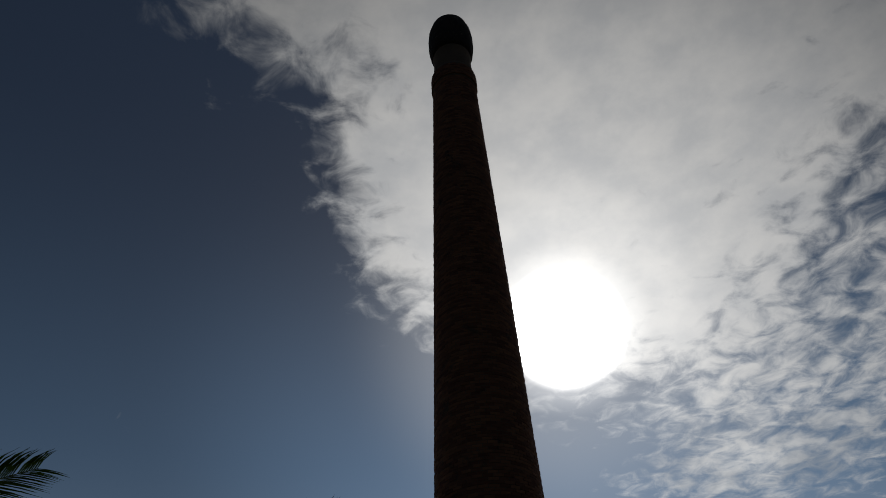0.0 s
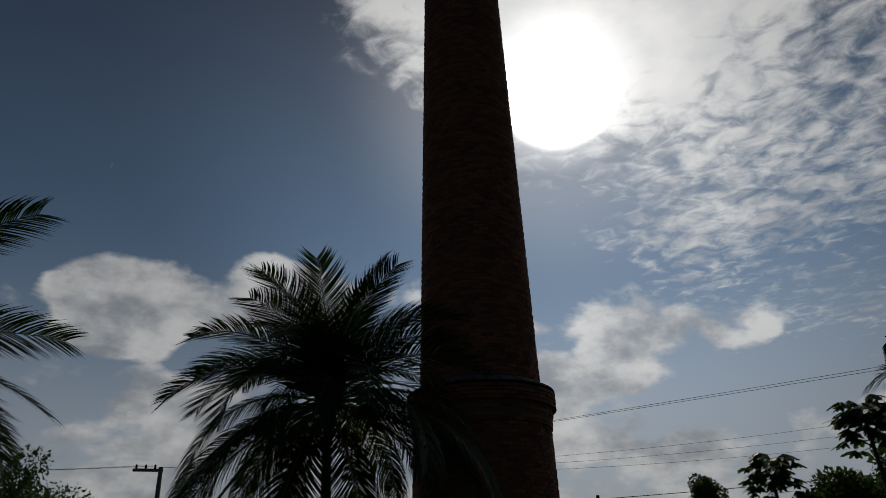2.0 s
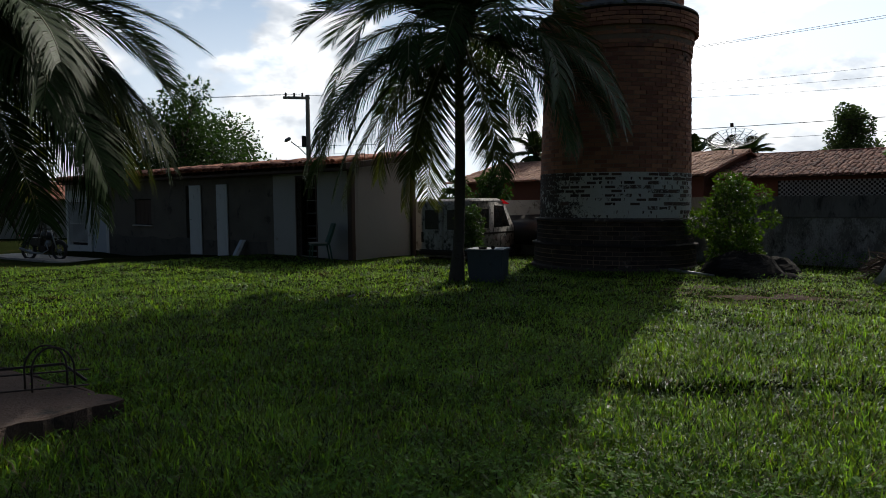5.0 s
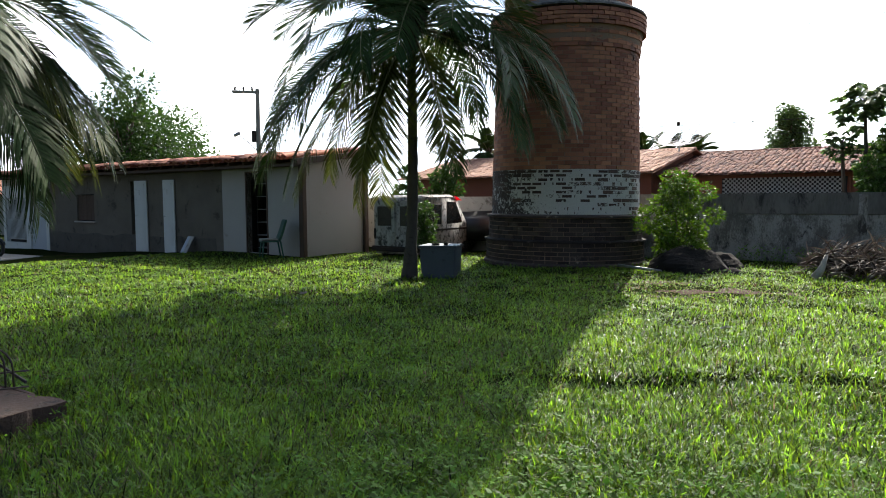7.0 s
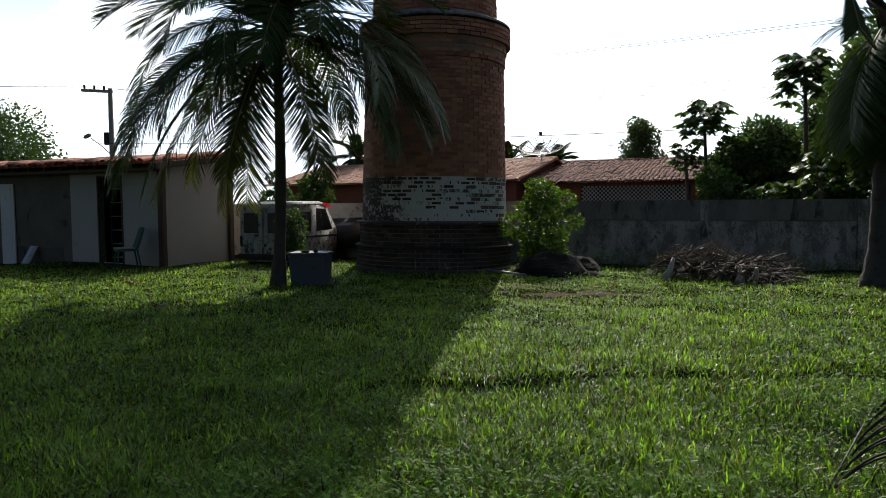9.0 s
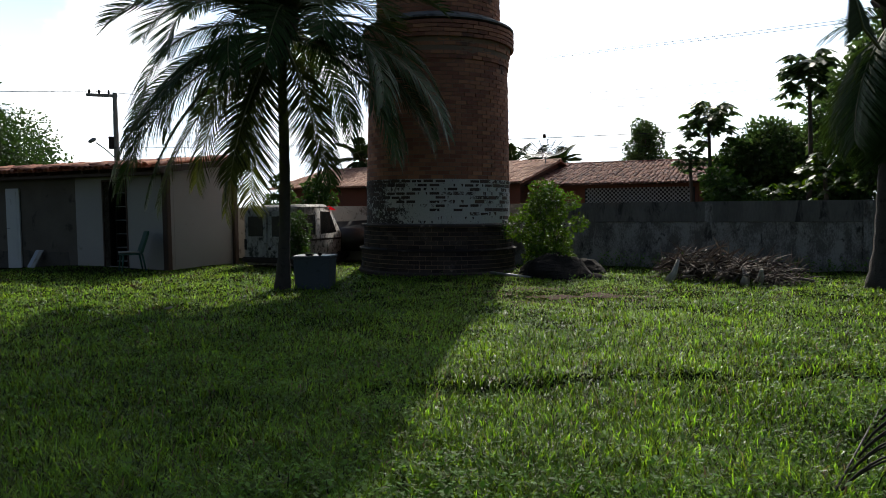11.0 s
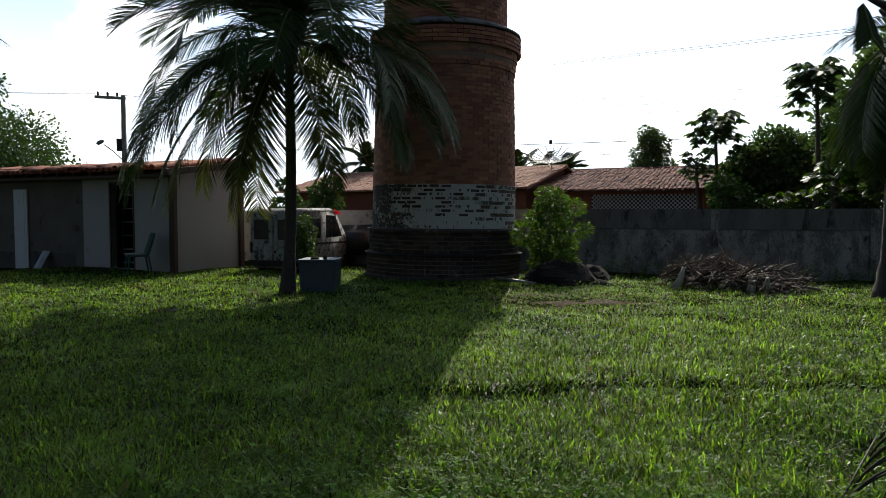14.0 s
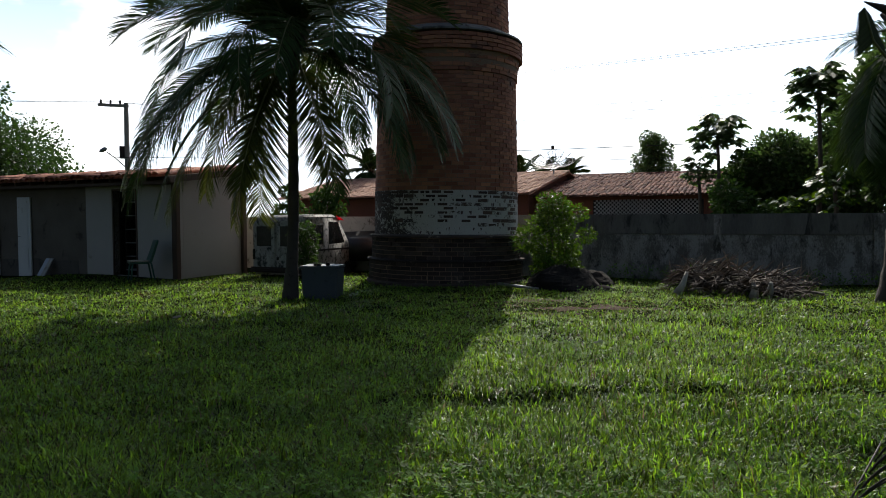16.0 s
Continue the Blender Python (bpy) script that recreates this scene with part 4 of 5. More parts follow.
papaya_tree(on_ray(31.5, 22, 0), 5.15, "tall papaya tree with lobed leaves", 52, LEAF_DARK, 88, 0.74)


# ---- neighbours ----
def neighbour_house(m, width, depth, eave, ridge, tile, wall, label, seed):
    h = thing("neighbour_house", m, label, "house")
    part("wall", Shape().box(0.3, width - 0.3, 0.5, 2 * depth - 0.5, -0.3, eave), wall, h)
    slope = math.degrees(math.atan2(ridge - eave, depth))
    run = math.hypot(depth, ridge - eave)
    for name, mm in (("front_roof", pose(0, 0, eave) @ pose(0, 0, 0, slope)), ("back_roof", pose(width, 2 * depth, eave, 0, 0, 180) @ pose(0, 0, 0, slope))):
        s = channels(width, run) if name == "front_roof" else Shape().box(0, width, 0, run, 0, 0.06)
        r = part(name, s, tile, h, m=mm)
        if name == "front_roof":
            tagged(part("roof_tiles", joined_tiles(tile_field(width, run, seed)), tile, r), kind="stuff")
    for x in (0.3, width - 0.42):
        s = Shape().outline([(0.5, eave - 0.02), (2 * depth - 0.5, eave - 0.02), (depth, ridge - 0.1)], x, x + 0.12)
        s.v = [(y, x_, z) for x_, y, z in s.v]
        part("gable", s, wall, h)
    part("ridge", Shape().tube([(0, depth, ridge + 0.05), (width, depth, ridge + 0.05)], 0.1, 8), tile, h, "clay ridge tiles")
    return h


house_b = neighbour_house(pose(6.56, 33.5, 0, 0, 0, -30), 9.3, 6.0, 2.35, 3.62, TILE_DARK, TERRACOTTA_PAINT, "terracotta house with a dark red tiled roof behind the wall", 61)
house_a = neighbour_house(pose(-6.9, 42.0, 0, 0, 0, -35), 16.0, 5.0, 2.48, 3.75, TILE_PALE, TERRACOTTA_PAINT, "terracotta house with a pale clay tiled roof", 62)


# ---- grass ----
def build_grass():
    rng = np.random.default_rng(7)
    n = 720000
    r = 2.6 * (21.0 / 2.6) ** rng.random(n)
    a = np.radians(rng.uniform(-52, 44, n))
    x, y = r * np.sin(a), r * np.cos(a)
    wide = rng.random(n) < 0.22
    x = np.where(wide, rng.uniform(-16, 13, n), x)
    y = np.where(wide, rng.uniform(-9, 17, n), y)
    r = np.hypot(x, y)
    along, out_ = -0.866 * (x + 3.4) + 0.5 * (y - 16.0), -0.5 * (x + 3.4) - 0.866 * (y - 16.0)
    behind_wall = 0.462 * (x - 4.3) + 0.887 * (y - 16.35)
    keep = ((x - CX) ** 2 + (y - CY) ** 2 > 1.82 ** 2) & ((out_ > 0.12) | (along < 1.85)) & (behind_wall < -0.06)
    x, y, r = x[keep], y[keep], r[keep]
    n = len(x)
    clump = 0.6 * np.sin(x * 3.1 + np.sin(y * 2.3) * 2) * np.sin(y * 2.7 + np.sin(x * 1.9) * 2) + 0.7 * np.sin(7.3 * x + 2 * np.sin(5.1 * y)) * np.sin(8.1 * y + 2 * np.sin(6.2 * x))
    bare = np.exp(-(((x - 2.9) / 1.5) ** 2 + ((y - 10.9) / 0.8) ** 2))
    ln = np.maximum(0.022, 0.050 + 0.026 * clump + 0.105 * rng.random(n) ** 2.0) * (1 - 0.75 * bare) * (1.05 - 0.030 * np.minimum(r, 18))
    w = 0.0027 * (0.6 + 0.8 * rng.random(n)) * (1 + 0.10 * r)
    h = rng.uniform(0, 2 * np.pi, n)
    lean = rng.uniform(0.5, 2.5, n)
    dx, dy = np.cos(h), np.sin(h)
    z = ground_height(x, y) - 0.01
    base = np.stack([x, y, z], 1)
    out = np.stack([dx, dy, np.zeros(n)], 1)
    side = np.stack([-dy, dx, np.zeros(n)], 1) * w[:, None]
    mid = base + out * (ln * np.sin(lean * 0.5) * 0.6)[:, None] + np.array([0, 0, 1]) * (ln * np.cos(lean * 0.5) * 0.6)[:, None]
    tip = mid + out * (ln * np.sin(lean) * 0.6)[:, None] + np.array([0, 0, 1]) * (ln * np.cos(lean) * 0.45)[:, None]
    v = np.stack([base - side, base + side, mid - side * 0.9, mid + side * 0.9, tip], 1).reshape(-1, 3)
    k = np.arange(n)[:, None] * 5
    f = np.concatenate([k + np.array([0, 1, 3]), k + np.array([0, 3, 2]), k + np.array([2, 3, 4])])
    lawn = new("grass", arrays_mesh("grass", v, f, GRASS))
    lawn.data.materials.append(STRAW)
    lawn.data.polygons.foreach_set("material_index", np.tile((rng.random(n) < 0.035 + 0.3 * bare).astype(np.int32), 3))
    tagged(lawn, "short green lawn grass with a few dry blades", "grass", kind="stuff")


build_grass()


# ---- things on the lawn ----
def build_van():
    m = pose(-2.23, 16.75, gz(-2.2, 17) - 0.24, 0, 0, -30) @ Matrix.Diagonal((1.0, 0.78, 1.08, 1.0))
    van = thing("van", m, "abandoned white van, mouldy paint and dark windows", "van")
    side = [(0.02, 0.28), (0.0, 0.55), (0.02, 0.98), (0.10, 1.50), (0.22, 1.60), (1.75, 1.62), (2.05, 1.52), (2.55, 1.02), (3.05, 0.90), (3.12, 0.50), (3.05, 0.28)]
    s = Shape().outline(side, -1.46, 0.0)
    s.v = [(y, x, z) for x, y, z in s.v]
    part("body", s, VAN_PAINT, van, "mouldy white bodywork", bevel=0.05, smooth=True)
    for x in (-1.42, -0.71):
        d = part("rear_door", Shape().box(x, x + 0.68, -0.022, 0.03, 0.42, 1.48), VAN_PAINT, van, bevel=0.02)
        part("window", Shape().box(x + 0.12, x + 0.56, -0.034, -0.02, 0.92, 1.36), GLASS_DARK, d, "dark dirty glass", bevel=0.01)
        part("hinge", Shape().box(x + 0.02, x + 0.07, -0.05, -0.02, 0.62, 0.68), IRON, d)
        part("tail_lamp", Shape().box(x + (0.0 if x < -1 else 0.60), x + (0.07 if x < -1 else 0.67), -0.045, -0.02, 0.62, 0.86), GLASS_DARK, van, "broken lamp housing", bevel=0.008)
    part("bumper", Shape().box(-1.48, 0.02, -0.12, 0.02, 0.34, 0.46), IRON, van, "rusty dark bumper", bevel=0.03)
    w = part("side_window", Shape().box(-0.012, 0.008, 0.40, 1.12, 0.94, 1.38), GLASS_DARK, van, "dark side glass", bevel=0.006)
    part("frame", Shape().box(-0.004, 0.018, 0.37, 0.40, 0.91, 1.41).box(-0.004, 0.018, 1.12, 1.15, 0.91, 1.41).box(-0.004, 0.018, 0.37, 1.15, 1.381, 1.41), VAN_PAINT, w)
    w = part("front_window", Shape().outline([(1.42, 0.94), (2.30, 0.96), (1.92, 1.44), (1.42, 1.46)], -0.01, 0.01), GLASS_DARK, van, "dark door glass")
    w.data.transform(Matrix(((0, 1, 0, 0), (1, 0, 0, 0), (0, 0, 1, 0), (0, 0, 0, 1))))
    part("trim", Shape().box(0.0, 0.022, 0.06, 2.6, 0.80, 0.84), IRON, van)
    part("gutter", Shape().box(-0.005, 0.03, 0.12, 1.9, 1.535, 1.565), VAN_PAINT, van)
    part("red_lens", Shape().outline([(0, 0), (0.26, -0.02), (0.04, 0.09)], -0.03, 0.03), RED_LAMP, van, "bright red plastic lens", m=pose(-0.05, 1.90, 1.50, 0, 0, 60))
    for y in (0.55, 2.45):
        for x in (-1.40, -0.18):
            t = part("wheel", Shape().lathe([(0.12, -0.09), (0.26, -0.09), (0.30, -0.04), (0.30, 0.04), (0.26, 0.09), (0.12, 0.09)], 20), RUBBER, van, "flat black tyre", smooth=True, m=pose(x + 0.09, y, 0.26, 0, 90, 0))
            part("rim", Shape().lathe([(0.02, -0.075), (0.17, -0.07), (0.18, 0.0), (0.17, 0.07), (0.02, 0.075)], 16), STEEL, t, smooth=True)


def build_old_car():
    m = pose(-0.75, 18.2, gz(-1, 18), 0, 0, -30)
    car = thing("car", m, "old dark car with an open door behind the chimney", "car")
    side = [(0, 0.3), (0.0, 0.85), (0.5, 0.92), (0.95, 1.32), (2.0, 1.34), (2.6, 0.92), (3.5, 0.82), (3.6, 0.35)]
    s = Shape().outline(side, -1.4, 0.0)
    s.v = [(y, x, z) for x, y, z in s.v]
    part("body", s, CAR_DARK, car, "dark bodywork", bevel=0.05, smooth=True)
    part("pillar", Shape().tube([(0.01, 0.45, 0.90), (0.0, 0.95, 1.33), (0.0, 2.0, 1.35), (0.01, 2.6, 0.92)], 0.03, 6), STEEL, car, "pale window pillar", smooth=True)
    d = part("door", Shape().box(0, 0.05, 0, 0.9, 0.32, 0.9), CAR_DARK, car, "open front door", bevel=0.02, m=pose(0.02, 2.0, 0, 0, 0, -50))
    part("window_frame", Shape().tube([(0.02, 0.02, 0.9), (0.02, 0.15, 1.28), (0.02, 0.6, 1.28), (0.02, 0.88, 0.9)], 0.018, 6), STEEL, d, smooth=True)
    for y in (0.7, 2.9):
        for x in (-1.3, -0.1):
            t = part("wheel", Shape().lathe([(0.12, -0.09), (0.25, -0.09), (0.29, -0.04), (0.29, 0.04), (0.25, 0.09), (0.12, 0.09)], 20), RUBBER, car, smooth=True, m=pose(x, y, 0.29, 0, 90, 0))
            part("rim", Shape().lathe([(0.02, -0.075), (0.17, -0.07), (0.18, 0.0), (0.17, 0.07), (0.02, 0.075)], 16), STEEL, t, smooth=True)


def build_tank():
    m = pose(-1.30, 12.65, gz(-1.3, 12.6) - 0.02, 0, 0, -8)
    t = thing("water_tank", m, "square blue-grey water tank with a lid under the palm", "water tank")
    k = 0.30
    s = Shape()
    for z, h in ((0, 0.92), (0.55, 1.0)):
        s.v += [(-k * h * 1.06, -k * h, z), (k * h * 1.06, -k * h, z), (k * h * 1.06, k * h, z), (-k * h * 1.06, k * h, z)]
    s.f += [(3, 2, 1, 0), (4, 5, 6, 7), (0, 1, 5, 4), (1, 2, 6, 5), (2, 3, 7, 6), (3, 0, 4, 7)]
    part("body", s, TANK, t, bevel=0.015)
    part("lid", Shape().box(-0.345, 0.345, -0.325, 0.325, 0.553, 0.60), TANK, t, "flat rimmed lid", bevel=0.012)
    part("stone", Shape().box(-0.12, 0.02, -0.25, -0.15, 0.602, 0.635), STONE_SHADE, t, "stone weight", bevel=0.012)
    part("stone", Shape().box(0.10, 0.17, -0.24, -0.17, 0.602, 0.65), STONE_SHADE, t, "stone weight", bevel=0.012)


def build_chair():
    m = pose(-5.88, 16.75, gz(-5.8, 16.7), 0, 0, -62)
    c = thing("plastic_chair", m, "green plastic chair beside the shed doorway", "chair")
    part("seat", Shape().box(-0.24, 0.24, -0.26, 0.14, 0.385, 0.42), PLASTIC_GREEN, c, bevel=0.012)
    s = Shape().outline([(0.142, 0.385), (0.21, 0.43), (0.29, 0.66), (0.36, 0.90), (0.34, 0.93), (0.31, 0.90), (0.24, 0.68), (0.16, 0.47), (0.142, 0.425)], -0.24, 0.24)
    s.v = [(y, x, z) for x, y, z in s.v]
    part("backrest", s, PLASTIC_GREEN, c, bevel=0.01)
    for x in (-0.2, 0.2):
        for y, dy in ((-0.2, -0.05), (0.19, 0.07)):
            part("leg", Shape().tube([(x, y, 0.41), (x * 1.12, y + dy, 0.0)], [0.025, 0.018], 6), PLASTIC_GREEN, c, smooth=True)
    solid("board", Shape().box(-0.2, 0.2, -0.2, 0.2, 0, 0.03), PAINT_WHITE, "white board lying on the plastic chair", "board", m=m @ pose(-0.02, -0.06, 0.432), bevel=0.005)


def build_planks():
    for k, (w, mat) in enumerate(((0.16, PAINT_WHITE), (0.15, DOOR_GREY))):
        m = SHED @ pose(6.32 + k * 0.15, 0.34, gz(-9.2, 19.3), 0, 0, 0) @ pose(0, 0, 0, 32, 0, 0)
        solid("plank", Shape().box(0, w - 0.01, 0, 0.025, 0, 0.52), mat, "short white plank leaning on the shed wall", "plank", "planks by the shed", m=m, bevel=0.004)


def build_bush():
    rnd = random.Random(71)
    b = thing("bush", pose(3.35, 14.6, gz(3.3, 14.6)), "bright green leafy bush beside the chimney", "bush")
    blobs = []
    for k in range(26):
        a, z = k * 2.4, 0.25 + 1.5 * k / 26
        q = 0.74 * math.sin(math.pi * (0.26 + 0.64 * k / 26)) * rnd.uniform(0.35, 1.15)
        blobs.append(((q * math.cos(a) - 0.05, q * math.sin(a), z), rnd.uniform(0.16, 0.30)))
    for c, r in blobs[::2]:
        part("stem", Shape().tube([(0.03 * c[0], 0, 0), (c[0] * 0.5, c[1] * 0.5, c[2] * 0.6), c], [0.018, 0.012, 0.006], 5), BARK, b, smooth=True)
    part("foliage", crown_shape(blobs, 9500, 0.075, rnd, 0.45), LEAF_BRIGHT, b)
    # Mounds that stand in for a shaded hollow, dark by their colour.
    for k, (x, y, r, h) in enumerate(((3.42, 13.95, 0.66, 0.50), (3.98, 14.2, 0.48, 0.40), (3.95, 13.3, 0.22, 0.17))):
        s = Shape()
        n, rows = 26, 12
        prof = []
        for i in range(rows + 1):
            t = i / rows
            prof.append((max(0.02, r * math.cos(t * 1.57)), -0.06 + h * math.sin(t * 1.57)))
        s.lathe(prof, n)
        moved = []
        for px, py, pz in s.v:
            q = Vector((px, py, pz))
            f = 1 + 0.34 * noise.noise(q * 2.2 + Vector((k, 0, 0))) + 0.09 * noise.noise(q * 7 + Vector((0, k, 0))) + 0.03 * noise.noise(q * 19)
            moved.append((px * f * 1.15, py * f, pz * f))
        s.v = moved
        solid("boulder", s, STONE_SHADE, "rounded boulder coloured near-black for the shaded hollow by the bush", "rock", "boulders by the bush", m=pose(x, y, gz(x, y), 0, 0, 40 * k))


def build_pile():
    rnd = random.Random(81)
    for k in range(40):
        t = rnd.random()
        cx, cy = 5.35 + 1.65 * t + rnd.uniform(-0.25, 0.25), 12.95 - 1.15 * t + rnd.uniform(-0.35, 0.35)
        ln, head = rnd.uniform(0.8, 1.6), rnd.uniform(0, 360)
        x, y = cx - 0.45 * ln * math.cos(radians(head)), cy - 0.45 * ln * math.sin(radians(head))
        y = min(y, 15.1 - 0.52 * (x - 5.0))
        stalk, leaves = frond_shape(ln, radians(rnd.uniform(30, 75)), rnd, pairs=26, leaflet=0.50, hang=0.55, ragged=0.8)
        f = thing("dry_frond", pose(x, y, gz(x, y) + 0.05 + 0.20 * rnd.random(), rnd.uniform(-60, 60), rnd.uniform(-26, -2), head),
                  "dead grey-brown palm frond in a heap by the wall", "palm frond", "heap of dead fronds")
        part("blade", leaves, FROND_DRY, f)
        part("stalk", stalk, FROND_DRY, f, smooth=True)
    for x, y, a, b in ((5.0, 12.35, 12, 22), (6.1, 11.75, -40, 30), (6.3, 11.7, 55, -20)):
        solid("palm_butt", Shape().tube([(0, 0, 0), (0.02, 0, 0.18), (0, 0.05, 0.42)], [0.085, 0.06, 0.03], 8), BLEACHED, "pale bleached palm stalk butt", "palm butt", "heap of dead fronds", m=pose(x, y, gz(x, y) + 0.05, a, b, 0), smooth=True)


def build_slab():
    m = pose(-2.84, 4.19, 0, 0, 0, -25)
    s = Shape()
    n = 14
    for z in (-0.05, 0.13):
        for i in range(4 * n):
            side, t = divmod(i, n)
            t /= n
            x, y = ((-1.9 * t, 0), (-1.9, -1.25 * t), (-1.9 + 1.9 * t, -1.25), (0, -1.25 + 1.25 * t))[side]
            wob = 0.018 * math.sin(i * 2.3) + 0.012 * math.sin(i * 5.1)
            s.v.append((x + wob, y + wob * 0.8, z + (0.008 * math.sin(i * 1.7) if z > 0 else 0)))
    s.f = [tuple(range(4 * n)), tuple(range(8 * n - 1, 4 * n - 1, -1))] + [(i, i + 4 * n, (i + 1) % (4 * n) + 4 * n, (i + 1) % (4 * n)) for i in range(4 * n)]
    solid("concrete_slab", s, SLAB, "reddish mossy concrete slab on the lawn", "slab", m=m)
    c = thing("wire_frame", m @ pose(-0.62, -0.14, 0.132, 0, 0, 61), "black wire hoop frame standing on the slab", "wire frame")
    for k in range(2):
        y = 0.10 * k
        pts = [(0.13 * math.cos(math.pi * i / 12) - 0.05 * k, y, 0.14 + 0.16 * math.sin(math.pi * i / 12)) for i in range(13)]
        part("hoop", Shape().tube([(0.13 - 0.05 * k, y, 0)] + pts + [(-0.13 - 0.05 * k, y, 0)], 0.007, 6), IRON, c, smooth=True)
    for z, y in ((0.02, -0.03), (0.09, 0.16)):
        part("rod", Shape().tube([(0.22, y, z), (-0.75, y, z + 0.02)], 0.007, 6), IRON, c, smooth=True)
    part("flat_bar", Shape().tube([(0.2, 0.16, 0.01), (0.05, 0.3, 0.12), (-0.5, 0.3, 0.12)], 0.012, 4), IRON, c)
    e = thing("wire_frame", pose(2.06, 3.12, gz(2.06, 3.12), 0, 0, 48), "black double wire hoops lying on the lawn", "wire frame")
    for k in range(6):
        for j in range(2):
            pts = [(0.30 * k + 0.035 * j + 0.05 * (1 - math.cos(math.pi * i / 14)), -0.02 - 0.62 * i / 14, 0.01 + (0.27 - 0.03 * j) * math.sin(math.pi * i / 14) ** 0.8) for i in range(15)]
            part("hoop", Shape().tube(pts, 0.006, 6), IRON, e, smooth=True)
    part("rod", Shape().tube([(-0.05, -0.02, 0.055), (1.75, -0.02, 0.05)], 0.006, 6), IRON, e, smooth=True)


def build_small_things():
    solid("metal_pipe", Shape().tube([(2.05, 14.25, 0.07), (2.75, 13.6, gz(2.75, 13.6) + 0.035)], 0.028, 10), STEEL, "pale metal pipe lying beside the chimney", "pipe", smooth=True)
    solid("paving_slab", Shape().box(-2.6, 3.2, -0.7, 0.7, -0.1, 0.05), CONCRETE, "pale concrete path by the shed", "paving", m=pose(-17.5, 21.3, -0.34, 0, 0, -25), bevel=0.02)
    rnd = random.Random(5)
    for x, y in ((2.18, 7.54), (5.2, 11.6), (-3.1, 10.2)):
        solid("litter", Shape().box(-0.05, 0.05, -0.035, 0.035, 0, 0.02), PAINT_WHITE, "scrap of pale litter in the grass", "litter", "litter in the grass", m=pose(x, y, gz(x, y) + 0.05, rnd.uniform(-20, 20), 15, rnd.uniform(0, 180)), bevel=0.008)


def build_motorbike():
    m = pose(*on_ray(-38.9, 26.5), 0, 0, -8)
    b = thing("motorbike", m, "black motorbike parked on its stand beside the barred gate", "motorbike")
    for x in (-0.62, 0.64):
        t = part("wheel", Shape().lathe([(0.23, -0.04), (0.28, -0.05), (0.31, 0), (0.28, 0.05), (0.23, 0.04), (0.22, 0.0), (0.23, -0.04)], 24, cap=False), RUBBER, b, "black tyre", smooth=True, m=pose(x, 0, 0.31, 90, 0, 0))
        part("hub", Shape().lathe([(0.01, -0.06), (0.06, -0.05), (0.06, 0.05), (0.01, 0.06)], 12), STEEL, t, smooth=True)
        for k in range(6):
            a = math.pi * k / 3
            part("spoke", Shape().tube([(0.05 * math.cos(a), 0.05 * math.sin(a), 0), (0.23 * math.cos(a), 0.23 * math.sin(a), 0)], 0.008, 4), STEEL, t)
        pts = [(x + 0.345 * math.cos(v), 0, 0.31 + 0.345 * math.sin(v)) for v in (radians(20 + 16 * i) for i in range(9))]
        part("mudguard", Shape().tube(pts, 0.035, 6), CAR_DARK, b, smooth=True)
    part("fuel_tank", Shape().lathe([(0.02, -0.26), (0.11, -0.20), (0.15, -0.02), (0.13, 0.14), (0.03, 0.24)], 14), CAR_DARK, b, "glossy black fuel tank", smooth=True, m=pose(0.16, 0, 0.82, 0, 90, 0))
    part("seat", Shape().box(-0.62, -0.04, -0.12, 0.12, 0.76, 0.85), RUBBER, b, "long black seat", bevel=0.035)
    part("side_panel", Shape().outline([(-0.42, 0.50), (-0.02, 0.46), (0.02, 0.74), (-0.62, 0.75)], -0.11, 0.11), CAR_DARK, b, bevel=0.02)
    part("tail", Shape().outline([(-0.60, 0.72), (-0.92, 0.80), (-0.94, 0.90), (-0.60, 0.86)], -0.09, 0.09), CAR_DARK, b, bevel=0.02)
    part("tail_lamp", Shape().box(-0.965, -0.935, -0.06, 0.06, 0.80, 0.88), RED_LAMP, b, bevel=0.008)
    part("rack", Shape().tube([(-0.55, 0.12, 0.88), (-0.95, 0.12, 0.94), (-0.95, -0.12, 0.94), (-0.55, -0.12, 0.88)], 0.012, 6), STEEL, b)
    part("engine", Shape().box(-0.14, 0.24, -0.13, 0.13, 0.28, 0.50), IRON, b, bevel=0.04)
    part("cylinder", Shape().lathe([(0.09, 0), (0.10, 0.03), (0.08, 0.05), (0.10, 0.08), (0.08, 0.10), (0.10, 0.13), (0.07, 0.2)], 12), STEEL, b, m=pose(0.14, 0, 0.46, 0, 20, 0))
    part("exhaust", Shape().tube([(0.24, -0.12, 0.52), (0.34, -0.15, 0.36), (0.1, -0.17, 0.24), (-0.3, -0.17, 0.26), (-0.8, -0.18, 0.40)], [0.02, 0.02, 0.022, 0.04, 0.045], 8), STEEL, b, smooth=True)
    part("frame", Shape().tube([(-0.62, 0.08, 0.31), (-0.15, 0.07, 0.34), (0.28, 0.05, 0.40), (0.42, 0, 0.9)], 0.025, 6), IRON, b, smooth=True)
    for y in (-0.08, 0.08):
        part("fork", Shape().tube([(0.64, y, 0.31), (0.40, y, 1.0)], 0.022, 6), STEEL, b, smooth=True)
        part("shock", Shape().tube([(-0.58, y * 1.5, 0.34), (-0.42, y * 1.5, 0.74)], 0.028, 8), STEEL, b, smooth=True)
        part("mirror", Shape().lathe([(0.01, -0.012), (0.055, -0.008), (0.055, 0.008), (0.01, 0.012)], 12), CAR_DARK, b, m=pose(0.34, y * 4.2, 1.24, 0, 80, 0))
        part("mirror_stalk", Shape().tube([(0.36, y * 2.6, 1.04), (0.34, y * 4.2, 1.2)], 0.008, 5), IRON, b)
